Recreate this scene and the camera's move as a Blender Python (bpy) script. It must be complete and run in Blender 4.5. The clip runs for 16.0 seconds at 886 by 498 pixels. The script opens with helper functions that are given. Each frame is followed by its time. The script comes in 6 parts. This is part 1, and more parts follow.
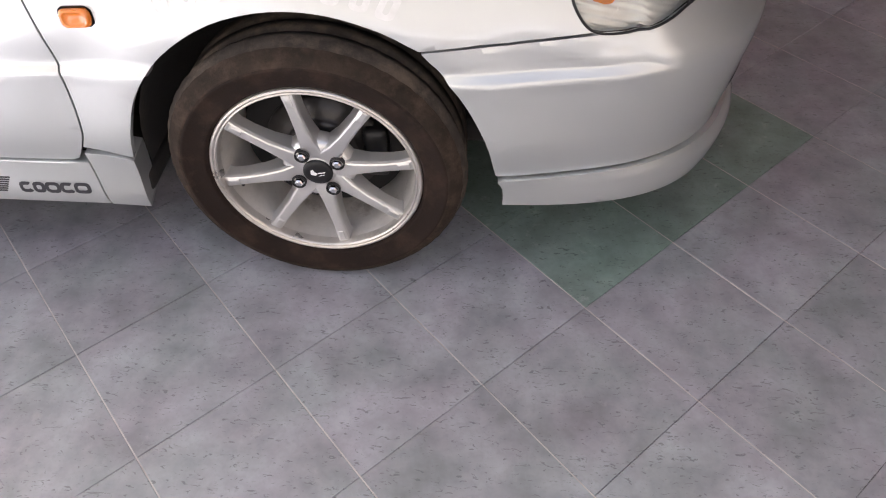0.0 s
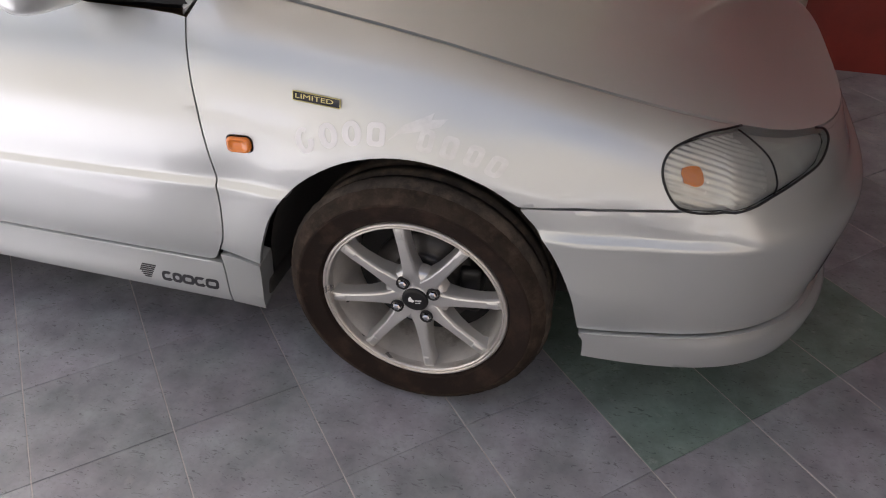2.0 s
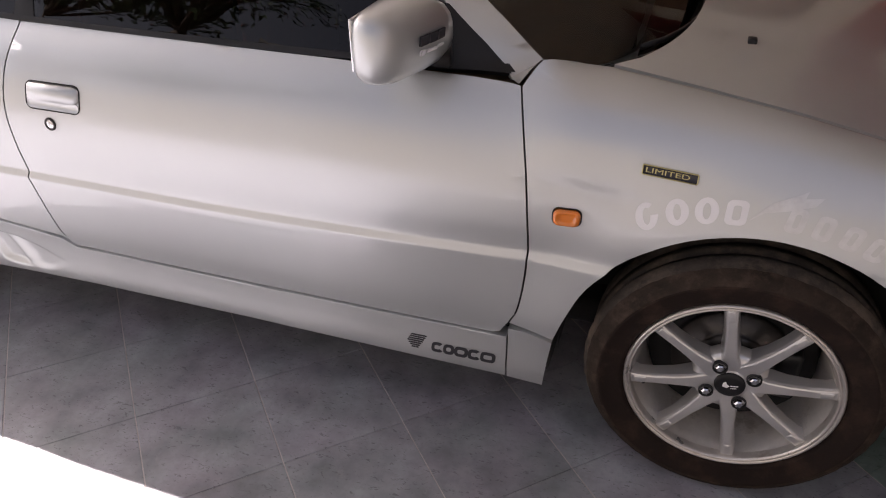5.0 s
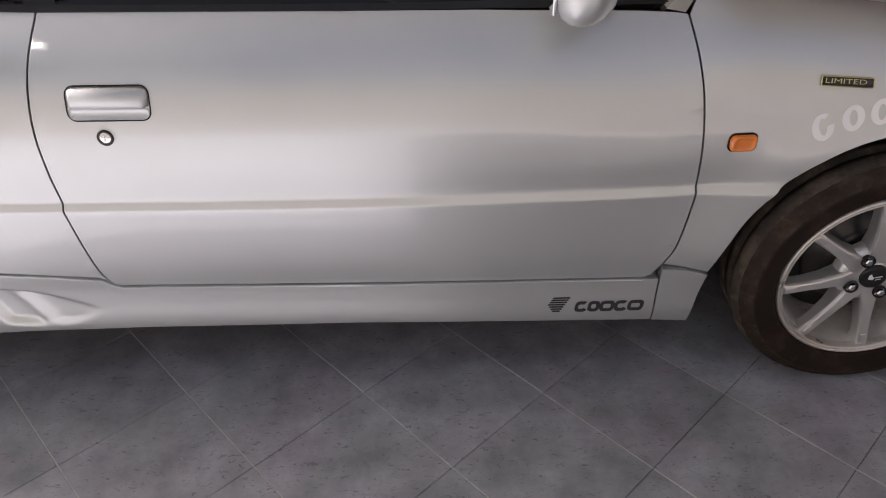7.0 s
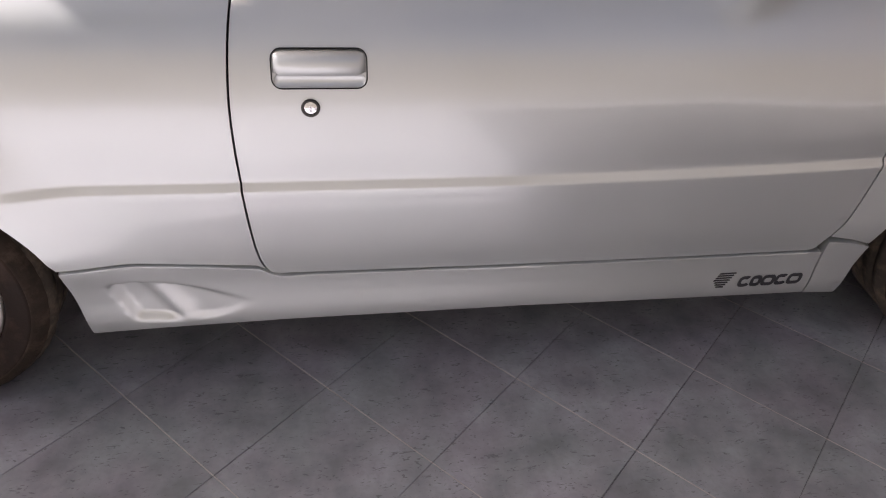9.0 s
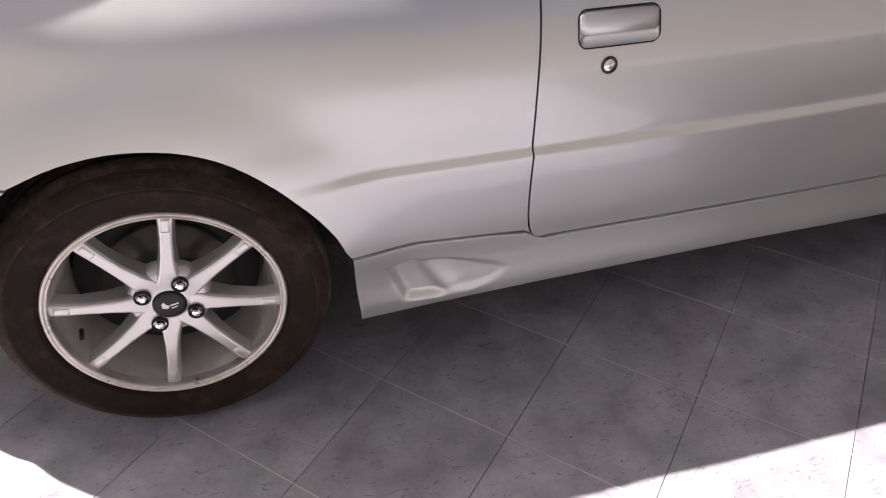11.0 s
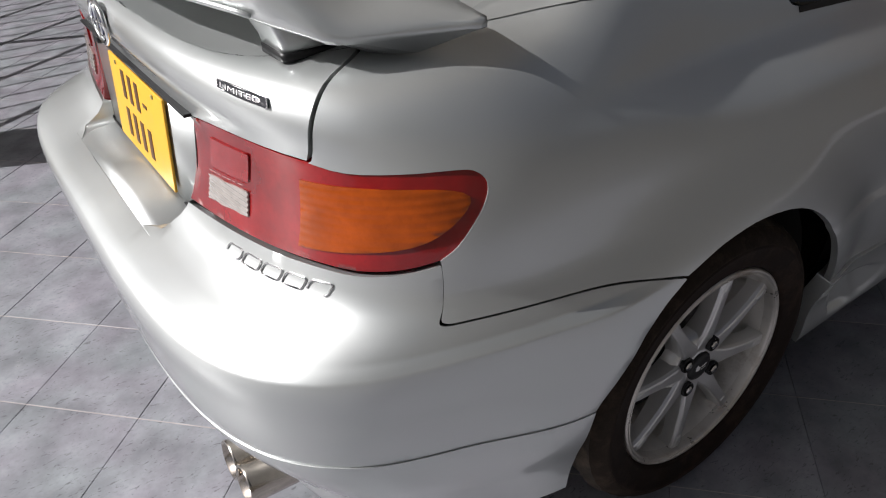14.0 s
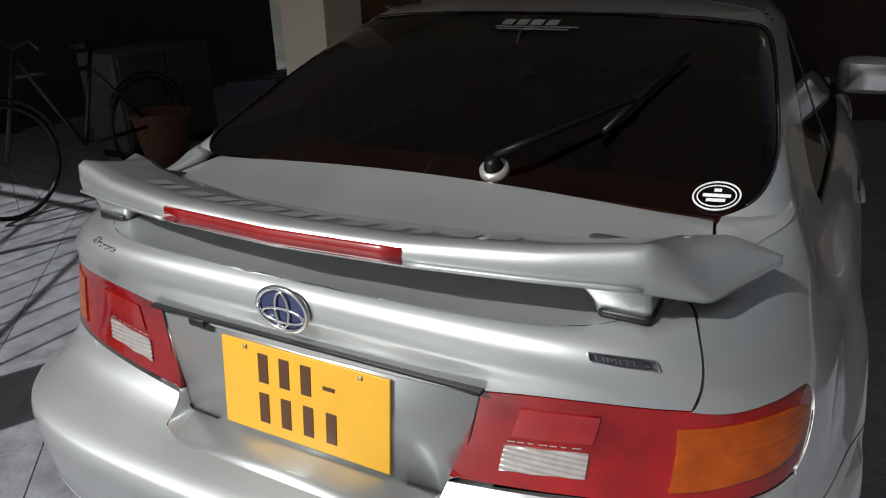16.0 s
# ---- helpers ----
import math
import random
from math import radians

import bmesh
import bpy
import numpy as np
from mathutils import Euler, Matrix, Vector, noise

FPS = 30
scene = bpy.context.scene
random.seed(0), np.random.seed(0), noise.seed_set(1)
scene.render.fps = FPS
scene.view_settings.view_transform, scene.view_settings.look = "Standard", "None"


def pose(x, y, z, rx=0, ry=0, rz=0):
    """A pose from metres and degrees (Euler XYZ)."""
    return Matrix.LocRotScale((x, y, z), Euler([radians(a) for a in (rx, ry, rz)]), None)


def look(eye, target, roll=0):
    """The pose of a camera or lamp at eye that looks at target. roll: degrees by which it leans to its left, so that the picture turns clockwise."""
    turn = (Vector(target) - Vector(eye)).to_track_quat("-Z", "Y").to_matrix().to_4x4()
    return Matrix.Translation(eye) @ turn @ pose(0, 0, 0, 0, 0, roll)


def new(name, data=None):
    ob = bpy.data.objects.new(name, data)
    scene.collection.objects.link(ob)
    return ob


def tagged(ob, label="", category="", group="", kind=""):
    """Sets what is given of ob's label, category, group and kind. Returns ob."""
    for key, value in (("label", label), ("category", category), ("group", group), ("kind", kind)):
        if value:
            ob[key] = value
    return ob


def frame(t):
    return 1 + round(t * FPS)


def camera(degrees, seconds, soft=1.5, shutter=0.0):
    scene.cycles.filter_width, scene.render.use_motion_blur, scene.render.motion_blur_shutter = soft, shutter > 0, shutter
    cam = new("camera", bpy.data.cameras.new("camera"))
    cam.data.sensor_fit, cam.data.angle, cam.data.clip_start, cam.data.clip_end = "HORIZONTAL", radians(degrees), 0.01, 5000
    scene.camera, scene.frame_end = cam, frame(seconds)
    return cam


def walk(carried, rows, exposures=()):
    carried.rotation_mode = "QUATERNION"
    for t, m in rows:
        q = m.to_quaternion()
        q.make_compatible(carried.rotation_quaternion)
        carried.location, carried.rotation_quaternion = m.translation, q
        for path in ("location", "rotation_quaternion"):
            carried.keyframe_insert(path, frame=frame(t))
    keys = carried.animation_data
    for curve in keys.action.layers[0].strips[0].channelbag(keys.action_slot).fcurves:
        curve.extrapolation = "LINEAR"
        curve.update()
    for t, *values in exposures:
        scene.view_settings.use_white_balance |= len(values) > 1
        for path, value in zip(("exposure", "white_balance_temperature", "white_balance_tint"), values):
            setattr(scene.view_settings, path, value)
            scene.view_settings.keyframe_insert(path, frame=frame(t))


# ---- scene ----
cam = camera(62.9, 16.0, soft=1.1)
PATH = [
    (0, (2.719, -1.865, 1.274), (2.609, -0.532, -0.213), -1.0),
    (0.5, (2.716, -1.935, 1.316), (2.536, -0.536, -0.102), -0.5),
    (1, (2.731, -1.961, 1.321), (2.495, -0.46, 0.02), -0.3),
    (1.5, (2.75, -1.953, 1.347), (2.433, -0.4, 0.128), 0.6),
    (2, (2.765, -1.948, 1.352), (2.338, -0.41, 0.148), 0.2),
    (2.5, (2.761, -1.947, 1.338), (2.179, -0.388, 0.23), -0.7),
    (3, (2.692, -1.969, 1.357), (2.075, -0.415, 0.259), -1.0),
    (3.5, (2.576, -2.002, 1.363), (2.067, -0.406, 0.271), -1.3),
    (4, (2.428, -2.055, 1.38), (1.913, -0.463, 0.284), -2.1),
    (4.5, (2.324, -2.017, 1.341), (1.789, -0.454, 0.214), -2.8),
    (5, (2.18, -2.011, 1.361), (1.634, -0.439, 0.252), -0.6),
    (5.2, (2.115, -2.024, 1.372), (1.592, -0.463, 0.236), -1.8),
    (7.3, (1.335, -2.044, 1.282), (1.414, -0.426, 0.109), 1.2),
    (7.5, (1.275, -2.03, 1.282), (1.387, -0.422, 0.097), 2.3),
    (8, (1.154, -1.952, 1.244), (1.23, -0.373, 0.019), 1.2),
    (8.2, (1.104, -1.93, 1.232), (1.237, -0.352, 0.01), 3.2),
    (10.3, (0.408, -1.956, 1.225), (0.832, -0.413, 0.025), 0.6),
    (10.5, (0.351, -1.972, 1.2), (0.779, -0.416, 0.018), 0.6),
    (11, (0.211, -1.893, 1.192), (0.647, -0.37, -0.029), -0.1),
    (11.5, (-0.055, -1.884, 1.184), (0.454, -0.402, -0.059), -0.1),
    (12, (-0.289, -1.826, 1.169), (0.272, -0.364, -0.075), 0.6),
    (12.5, (-0.449, -1.722, 1.155), (0.079, -0.317, -0.167), -0.3),
    (13, (-0.679, -1.641, 1.181), (-0.047, -0.273, -0.135), -2.8),
    (13.5, (-0.84, -1.482, 1.169), (-0.108, -0.143, -0.124), -2.8),
    (14, (-0.946, -1.366, 1.25), (-0.023, 0.022, 0.145), -2.9),
    (14.5, (-1.047, -1.276, 1.368), (0.121, -0.005, 0.357), -5.8),
    (15, (-1.107, -1.139, 1.401), (0.227, -0.009, 0.429), -3.3),
    (15.5, (-1.293, -0.927, 1.407), (0.218, 0.054, 0.538), -2.0),
    (16, (-1.484, -0.700, 1.420), (0.146, 0.182, 0.660), -1.7),
]
EXPOSURES = [(0.0, 3.77, 6380, 16), (0.5, 3.52, 6380, 16), (1.0, 3.48, 6350, 14), (1.5, 3.15, 6400, 14), (2.5, 2.95, 6430, 16), (3.5, 2.8, 6480, 17), (5.0, 2.45, 6630, 22), (8.0, 2.4, 6530, 17), (10.5, 2.32, 6730, 24), (11.5, 1.95, 6600, 21), (12.0, 1.85, 6500, 18), (12.5, 1.5, 6480, 16), (13.0, 1.19, 6600, 15), (13.5, 0.52, 6450, 13), (14.0, 0.15, 6200, 12), (14.5, 0.15, 6150, 9), (16.0, -0.37, 6100, 9)]
walk(cam, [(t, look(eye, target, roll)) for t, eye, target, roll in PATH], EXPOSURES)

# ---------------------------------------------------------------- world and sun
SUN_WAY = Vector((1.13, -0.535, -1.0)).normalized()
world = bpy.data.worlds.new("world")
scene.world = world
world.use_nodes = True
wn = world.node_tree
sky = wn.nodes.new("ShaderNodeTexSky")
sky.sky_type, sky.sun_disc = "NISHITA", False
sky.sun_elevation = math.asin(-SUN_WAY.z)
sky.sun_rotation = math.atan2(-SUN_WAY.x, -SUN_WAY.y)
sky.air_density, sky.dust_density = 0.8, 6.0
wn.nodes["Background"].inputs["Strength"].default_value = 0.042
haze = wn.nodes.new("ShaderNodeHueSaturation")
haze.inputs["Saturation"].default_value = 0.5
wn.links.new(sky.outputs["Color"], haze.inputs["Color"])
wn.links.new(haze.outputs["Color"], wn.nodes["Background"].inputs["Color"])
sun = new("sun", bpy.data.lights.new("sun", "SUN"))
sun.data.energy, sun.data.angle, sun.data.color = 5.0, radians(0.5), (1.0, 0.96, 0.9)
sun.matrix_world = look((0, 0, 8), Vector((0, 0, 8)) + SUN_WAY)

# ---------------------------------------------------------------- materials


def mat(name, color, rough=0.5, metal=0.0, var=0.12, scale=8.0, fine=120.0, bump=0.0, coat=0.0, spec=0.5, stain=None, stain_scale=3.0, stain_from=0.55, per_object=0.0, emit=None):
    """A procedural surface: base colour varied at two scales, roughness variation and a fine relief."""
    m = bpy.data.materials.new(name)
    m.use_nodes = True
    t = m.node_tree
    b = t.nodes["Principled BSDF"]
    co = t.nodes.new("ShaderNodeTexCoord").outputs["Object"]

    def noise_at(s, detail=4.0, rough_=0.6):
        n = t.nodes.new("ShaderNodeTexNoise")
        n.inputs["Scale"].default_value, n.inputs["Detail"].default_value, n.inputs["Roughness"].default_value = s, detail, rough_
        t.links.new(co, n.inputs["Vector"])
        return n.outputs["Fac"]

    def mixed(a, c, fac, kind="MIX"):
        x = t.nodes.new("ShaderNodeMix")
        x.data_type, x.blend_type = "RGBA", kind
        for sock, v in ((x.inputs[0], fac), (x.inputs[6], a), (x.inputs[7], c)):
            if hasattr(v, "is_linked"):
                t.links.new(v, sock)
            else:
                sock.default_value = v if isinstance(v, float) else (*v[:3], 1.0)
        return x.outputs[2]

    def ranged(v, a0, a1, b0, b1):
        r = t.nodes.new("ShaderNodeMapRange")
        t.links.new(v, r.inputs["Value"])
        for k, val in zip(("From Min", "From Max", "To Min", "To Max"), (a0, a1, b0, b1)):
            r.inputs[k].default_value = val
        return r.outputs["Result"]

    big, small = noise_at(scale), noise_at(fine, 3.0)
    dark, light = [c * (1 - var) for c in color], [min(1.0, c * (1 + var)) for c in color]
    col = mixed(dark, light, ranged(big, 0.3, 0.7, 0.0, 1.0))
    col = mixed(col, [c * 0.8 for c in color], ranged(small, 0.5, 0.8, 0.0, min(1.0, var * 2)))
    if stain:
        col = mixed(col, stain, ranged(noise_at(stain_scale, 6.0, 0.7), stain_from, stain_from + 0.2, 0.0, 0.8))
    if per_object:
        rnd = t.nodes.new("ShaderNodeObjectInfo").outputs["Random"]
        hsv = t.nodes.new("ShaderNodeHueSaturation")
        t.links.new(ranged(rnd, 0.0, 1.0, 1 - per_object, 1 + per_object), hsv.inputs["Value"])
        t.links.new(col, hsv.inputs["Color"])
        col = hsv.outputs["Color"]
    t.links.new(col, b.inputs["Base Color"])
    t.links.new(ranged(big, 0.3, 0.7, max(0.0, rough - 0.06), min(1.0, rough + 0.06)), b.inputs["Roughness"])
    b.inputs["Metallic"].default_value = metal
    b.inputs["Specular IOR Level"].default_value = spec
    b.inputs["Coat Weight"].default_value = coat
    b.inputs["Coat Roughness"].default_value = 0.04
    if bump:
        k = t.nodes.new("ShaderNodeBump")
        k.inputs["Strength"].default_value, k.inputs["Distance"].default_value = bump, 0.002
        t.links.new(small, k.inputs["Height"])
        t.links.new(k.outputs["Normal"], b.inputs["Normal"])
    if emit:
        b.inputs["Emission Color"].default_value, b.inputs["Emission Strength"].default_value = (*emit[:3], 1.0), emit[3]
    return m


def clear(name, tint, gloss_rough=0.02, ior=1.5):
    """Thin tinted glass: a mirror-like sheen by Fresnel over a see-through tint."""
    m = bpy.data.materials.new(name)
    m.use_nodes = True
    t = m.node_tree
    t.nodes.remove(t.nodes["Principled BSDF"])
    out = t.nodes["Material Output"]
    thru, shine, mix, fres = (t.nodes.new(k) for k in ("ShaderNodeBsdfTransparent", "ShaderNodeBsdfGlossy", "ShaderNodeMixShader", "ShaderNodeFresnel"))
    thru.inputs["Color"].default_value = (*tint, 1.0)
    shine.inputs["Roughness"].default_value = gloss_rough
    fres.inputs["IOR"].default_value = ior
    t.links.new(fres.outputs[0], mix.inputs[0])
    t.links.new(thru.outputs[0], mix.inputs[1])
    t.links.new(shine.outputs[0], mix.inputs[2])
    t.links.new(mix.outputs[0], out.inputs["Surface"])
    return m


PAINT = mat("silver_paint", (0.58, 0.60, 0.595), rough=0.42, metal=0.74, var=0.035, scale=2.0, fine=1500.0, coat=1.0)
BLACK_TRIM = mat("black_trim", (0.011, 0.011, 0.012), rough=0.42, var=0.2, fine=300.0, spec=0.35)
WIPER = mat("wiper_black", (0.004, 0.004, 0.004), rough=0.4, var=0.2, spec=0.2)
# Near-black tone that paints shade into gaps and recesses
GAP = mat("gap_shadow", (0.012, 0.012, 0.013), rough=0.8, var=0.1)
LINER = mat("arch_liner", (0.025, 0.023, 0.022), rough=0.9, var=0.35, stain=(0.06, 0.045, 0.035), bump=0.4)
RUBBER = mat("tyre_rubber", (0.016, 0.0098, 0.0076), rough=0.85, var=0.25, scale=14.0, fine=220.0, bump=0.25, stain=(0.045, 0.028, 0.020), stain_scale=13.0, stain_from=0.50, spec=0.2)
SHOULDER = mat("tyre_shoulder", (0.030, 0.022, 0.017), rough=0.9, var=0.35, scale=30.0, fine=260.0, bump=0.4, stain=(0.075, 0.052, 0.038), stain_scale=22.0, stain_from=0.50, spec=0.15)
TREAD = mat("tyre_tread", (0.055, 0.045, 0.037), rough=0.85, var=0.35, scale=25.0, bump=0.5, stain=(0.15, 0.115, 0.085), stain_scale=18.0, stain_from=0.48, spec=0.2)
ALLOY = mat("alloy_silver", (0.64, 0.635, 0.625), rough=0.34, metal=0.78, var=0.06, scale=10.0, fine=500.0)
BARREL = mat("dusty_barrel", (0.70, 0.67, 0.63), rough=0.42, metal=0.50, var=0.15, scale=12.0, stain=(0.20, 0.14, 0.10), stain_scale=10.0, stain_from=0.56)
LIP = mat("dusty_rim_lip", (0.58, 0.55, 0.51), rough=0.32, metal=0.7, var=0.12, scale=22.0, stain=(0.34, 0.25, 0.19), stain_scale=14.0, stain_from=0.55)
STEEL = mat("worn_steel", (0.07, 0.066, 0.064), rough=0.4, metal=0.9, var=0.2, scale=30.0)
TIP = mat("exhaust_steel", (0.52, 0.47, 0.42), rough=0.2, metal=1.0, var=0.2, scale=18.0, stain=(0.10, 0.08, 0.06), stain_scale=12.0, stain_from=0.56)
CHROME = mat("chrome", (0.75, 0.75, 0.76), rough=0.12, metal=1.0, var=0.04)
AMBER = mat("amber_lens", (0.72, 0.19, 0.012), rough=0.18, var=0.1, scale=30.0, coat=1.0)
AMBER_DIM = mat("amber_lamp_lens", (0.33, 0.058, 0.004), rough=0.2, var=0.25, scale=20.0, coat=0.3, spec=0.3)
RED_LENS = mat("red_lens", (0.24, 0.005, 0.006), rough=0.1, var=0.35, scale=9.0, coat=0.8, spec=0.4)
RED_DEEP = mat("deep_red_lens", (0.27, 0.008, 0.009), rough=0.15, var=0.2, scale=25.0, coat=1.0)
WHITE_LENS = mat("clear_reverse_lens", (0.34, 0.31, 0.29), rough=0.2, var=0.15, scale=60.0, coat=1.0)
RIBBED = mat("ribbed_clear_lens", (0.74, 0.74, 0.72), rough=0.22, metal=0.35, var=0.08, scale=40.0, coat=0.8)
REFLECTOR = mat("lamp_reflector", (0.80, 0.80, 0.78), rough=0.2, metal=0.5, var=0.08, scale=30.0)
LAMP_GLASS = clear("lamp_glass", (0.90, 0.91, 0.89))
TINTED = clear("tinted_glass", (0.16, 0.085, 0.065))
SCREEN_GLASS = clear("windscreen_glass", (0.42, 0.40, 0.36))
WHITE_VINYL = mat("white_vinyl", (0.80, 0.80, 0.80), rough=0.4, var=0.03)
GREY_VINYL = mat("grey_vinyl", (0.42, 0.42, 0.42), rough=0.5, var=0.05)
# White vinyl toned towards the paint, as if lost in a bright reflection
FAINT_VINYL = mat("faint_white_vinyl", (0.64, 0.65, 0.65), rough=0.42, metal=0.45, var=0.12, scale=40.0)
FADED_VINYL = mat("faded_vinyl", (0.50, 0.515, 0.51), rough=0.48, metal=0.80, var=0.15, scale=60.0)
BLACK_VINYL = mat("black_vinyl", (0.03, 0.03, 0.035), rough=0.4, var=0.08)
GOLD = mat("gilt_badge", (0.55, 0.50, 0.24), rough=0.3, metal=0.8, var=0.1)
BADGE_BLUE = mat("badge_blue", (0.02, 0.03, 0.10), rough=0.15, var=0.2, coat=1.0)
PLATE_YELLOW = mat("plate_yellow", (0.78, 0.42, 0.03), rough=0.45, var=0.05, scale=20.0)
PLATE_INK = mat("plate_ink", (0.09, 0.035, 0.012), rough=0.5, var=0.1)
CABIN = mat("cabin_brown", (0.16, 0.11, 0.075), rough=0.8, var=0.2, bump=0.3)
CABIN_DARK = mat("cabin_dark", (0.15, 0.075, 0.055), rough=0.8, var=0.2)


def tile_mat(name, base, vein, per_object=0.10):
    """Honed stone tile: cloudy mottling, short dark scratches and pits, a soft sheen."""
    m = mat(name, base, rough=0.42, var=0.30, scale=9.0, fine=70.0, bump=0.12, per_object=per_object, stain=vein, stain_scale=16.0, stain_from=0.60)
    t = m.node_tree
    b = t.nodes["Principled BSDF"]
    geo = t.nodes.new("ShaderNodeNewGeometry").outputs["Position"]
    for n in t.nodes:
        if n.type == "TEX_NOISE":
            t.links.new(geo, n.inputs["Vector"])
    stretch = t.nodes.new("ShaderNodeMapping")
    stretch.inputs["Rotation"].default_value = (0, 0, radians(4))
    stretch.inputs["Scale"].default_value = (46.0, 120.0, 40.0)
    t.links.new(geo, stretch.inputs["Vector"])
    scr = t.nodes.new("ShaderNodeTexNoise")
    scr.inputs["Scale"].default_value, scr.inputs["Detail"].default_value = 1.0, 3.0
    scr.inputs["Distortion"].default_value = 1.6
    t.links.new(stretch.outputs[0], scr.inputs["Vector"])
    ramp = t.nodes.new("ShaderNodeMapRange")
    for k, v in zip(("From Min", "From Max", "To Min", "To Max"), (0.62, 0.68, 0.0, 0.7)):
        ramp.inputs[k].default_value = v
    t.links.new(scr.outputs["Fac"], ramp.inputs["Value"])
    mix = t.nodes.new("ShaderNodeMix")
    mix.data_type = "RGBA"
    old = b.inputs["Base Color"].links[0].from_socket
    t.links.new(ramp.outputs[0], mix.inputs[0])
    t.links.new(old, mix.inputs[6])
    mix.inputs[7].default_value = (*[c * 0.40 for c in base], 1.0)
    hue = t.nodes.new("ShaderNodeTexNoise")
    hue.inputs["Scale"].default_value, hue.inputs["Detail"].default_value = 5.0, 3.0
    t.links.new(geo, hue.inputs["Vector"])
    tint = t.nodes.new("ShaderNodeValToRGB")
    tint.color_ramp.elements[0].position, tint.color_ramp.elements[0].color = 0.36, (0.965, 1.01, 1.0, 1)
    tint.color_ramp.elements[1].position, tint.color_ramp.elements[1].color = 0.64, (1.03, 0.985, 1.03, 1)
    t.links.new(hue.outputs["Fac"], tint.inputs["Fac"])
    both_ = t.nodes.new("ShaderNodeMix")
    both_.data_type, both_.blend_type = "RGBA", "MULTIPLY"
    both_.inputs[0].default_value = 1.0
    t.links.new(mix.outputs[2], both_.inputs[6])
    t.links.new(tint.outputs["Color"], both_.inputs[7])
    t.links.new(both_.outputs[2], b.inputs["Base Color"])
    return m


TILE = tile_mat("slate_tile", (0.245, 0.247, 0.267), (0.325, 0.315, 0.325))
TILE_GREEN = tile_mat("green_marble_tile", (0.17, 0.225, 0.20), (0.40, 0.44, 0.40))
GROUT = mat("grout", (0.10, 0.09, 0.09), rough=0.95, var=0.2)
RED_WALL = mat("red_painted_wall", (0.22, 0.022, 0.014), rough=0.45, var=0.18, scale=3.0, fine=40.0, bump=0.2)
CREAM_WALL = mat("cream_painted_wall", (0.60, 0.53, 0.42), rough=0.7, var=0.08, scale=2.0, fine=60.0, bump=0.2)
WOOD = mat("brown_wood", (0.15, 0.065, 0.03), rough=0.5, var=0.3, scale=6.0, bump=0.2)
# Near-black tone puts deep shade into the recess and end walls
DARK_WALL = mat("shade_dark_wall", (0.055, 0.04, 0.033), rough=0.8, var=0.2, scale=2.0)
SOFFIT = mat("carport_ceiling", (0.62, 0.56, 0.48), rough=0.8, var=0.1, scale=2.0)
IRON = mat("black_iron", (0.03, 0.03, 0.03), rough=0.5, metal=0.3, var=0.3)
BARK = mat("bark", (0.10, 0.07, 0.05), rough=0.9, var=0.3, bump=0.6)
LEAF = mat("leaf", (0.055, 0.095, 0.03), rough=0.5, var=0.35, scale=3.0)
JOINT = mat("pale_joint", (0.42, 0.38, 0.37), rough=0.9, var=0.25, scale=12.0)
# Tone of the added boundary wall, set by the fill it throws back
BOUNCE_WALL = mat("bounce_wall_paint", (0.15, 0.140, 0.122), rough=0.8, var=0.18, scale=1.5, fine=30.0, bump=0.3, stain=(0.08, 0.075, 0.06), stain_scale=1.2, stain_from=0.58)
# Outer ground, coloured dark to cut bounced sunlight
DARK_GROUND = mat("low_bounce_ground", (0.055, 0.055, 0.042), rough=0.85, var=0.15, scale=1.5, bump=0.3)

# ---------------------------------------------------------------- car surfaces
# x runs from tail to nose (rear axle at 0, front axle at AXLE), y = 0 is the middle, z = 0 the floor.
AXLE, WHEEL_Z, TYRE_R, WHEEL_Y = 2.38, 0.293, 0.297, -0.80


def lerp_table(table, v):
    """Smooth interpolation in a short table of (v, value) rows."""
    if v <= table[0][0]:
        return table[0][1]
    for k in range(len(table) - 1):
        a, b = table[k], table[k + 1]
        if v <= b[0]:
            p = table[k - 1] if k else a
            q = table[k + 2] if k + 2 < len(table) else b
            w = b[0] - a[0]
            t = (v - a[0]) / w
            m0 = (b[1] - p[1]) / max(1e-6, b[0] - p[0]) * w
            m1 = (q[1] - a[1]) / max(1e-6, q[0] - a[0]) * w
            return (2 * t ** 3 - 3 * t * t + 1) * a[1] + (t ** 3 - 2 * t * t + t) * m0 + (3 * t * t - 2 * t ** 3) * b[1] + (t ** 3 - t * t) * m1
    return table[-1][1]


def smooth(a, b, v):
    t = min(1.0, max(0.0, (v - a) / (b - a)))
    return t * t * (3 - 2 * t)


# half width of the flank at the door by height
FLANK = [(0.15, 0.785), (0.20, 0.797), (0.26, 0.797), (0.30, 0.800), (0.36, 0.812), (0.44, 0.825), (0.500, 0.834), (0.5235, 0.837), (0.5325, 0.8295), (0.56, 0.831), (0.60, 0.8345), (0.68, 0.834), (0.74, 0.822), (0.80, 0.795), (0.85, 0.758), (0.875, 0.735), (0.90, 0.722), (1.00, 0.672), (1.10, 0.622), (1.20, 0.568), (1.26, 0.530), (1.30, 0.500)]
# how much narrower the body is towards the tail and the nose
TAPER = [(-0.9, 0.012), (-0.3, 0.012), (0.3, 0.004), (0.8, 0.0), (1.3, 0.002), (1.8, 0.022), (2.1, 0.043), (2.5, 0.047), (3.3, 0.05)]
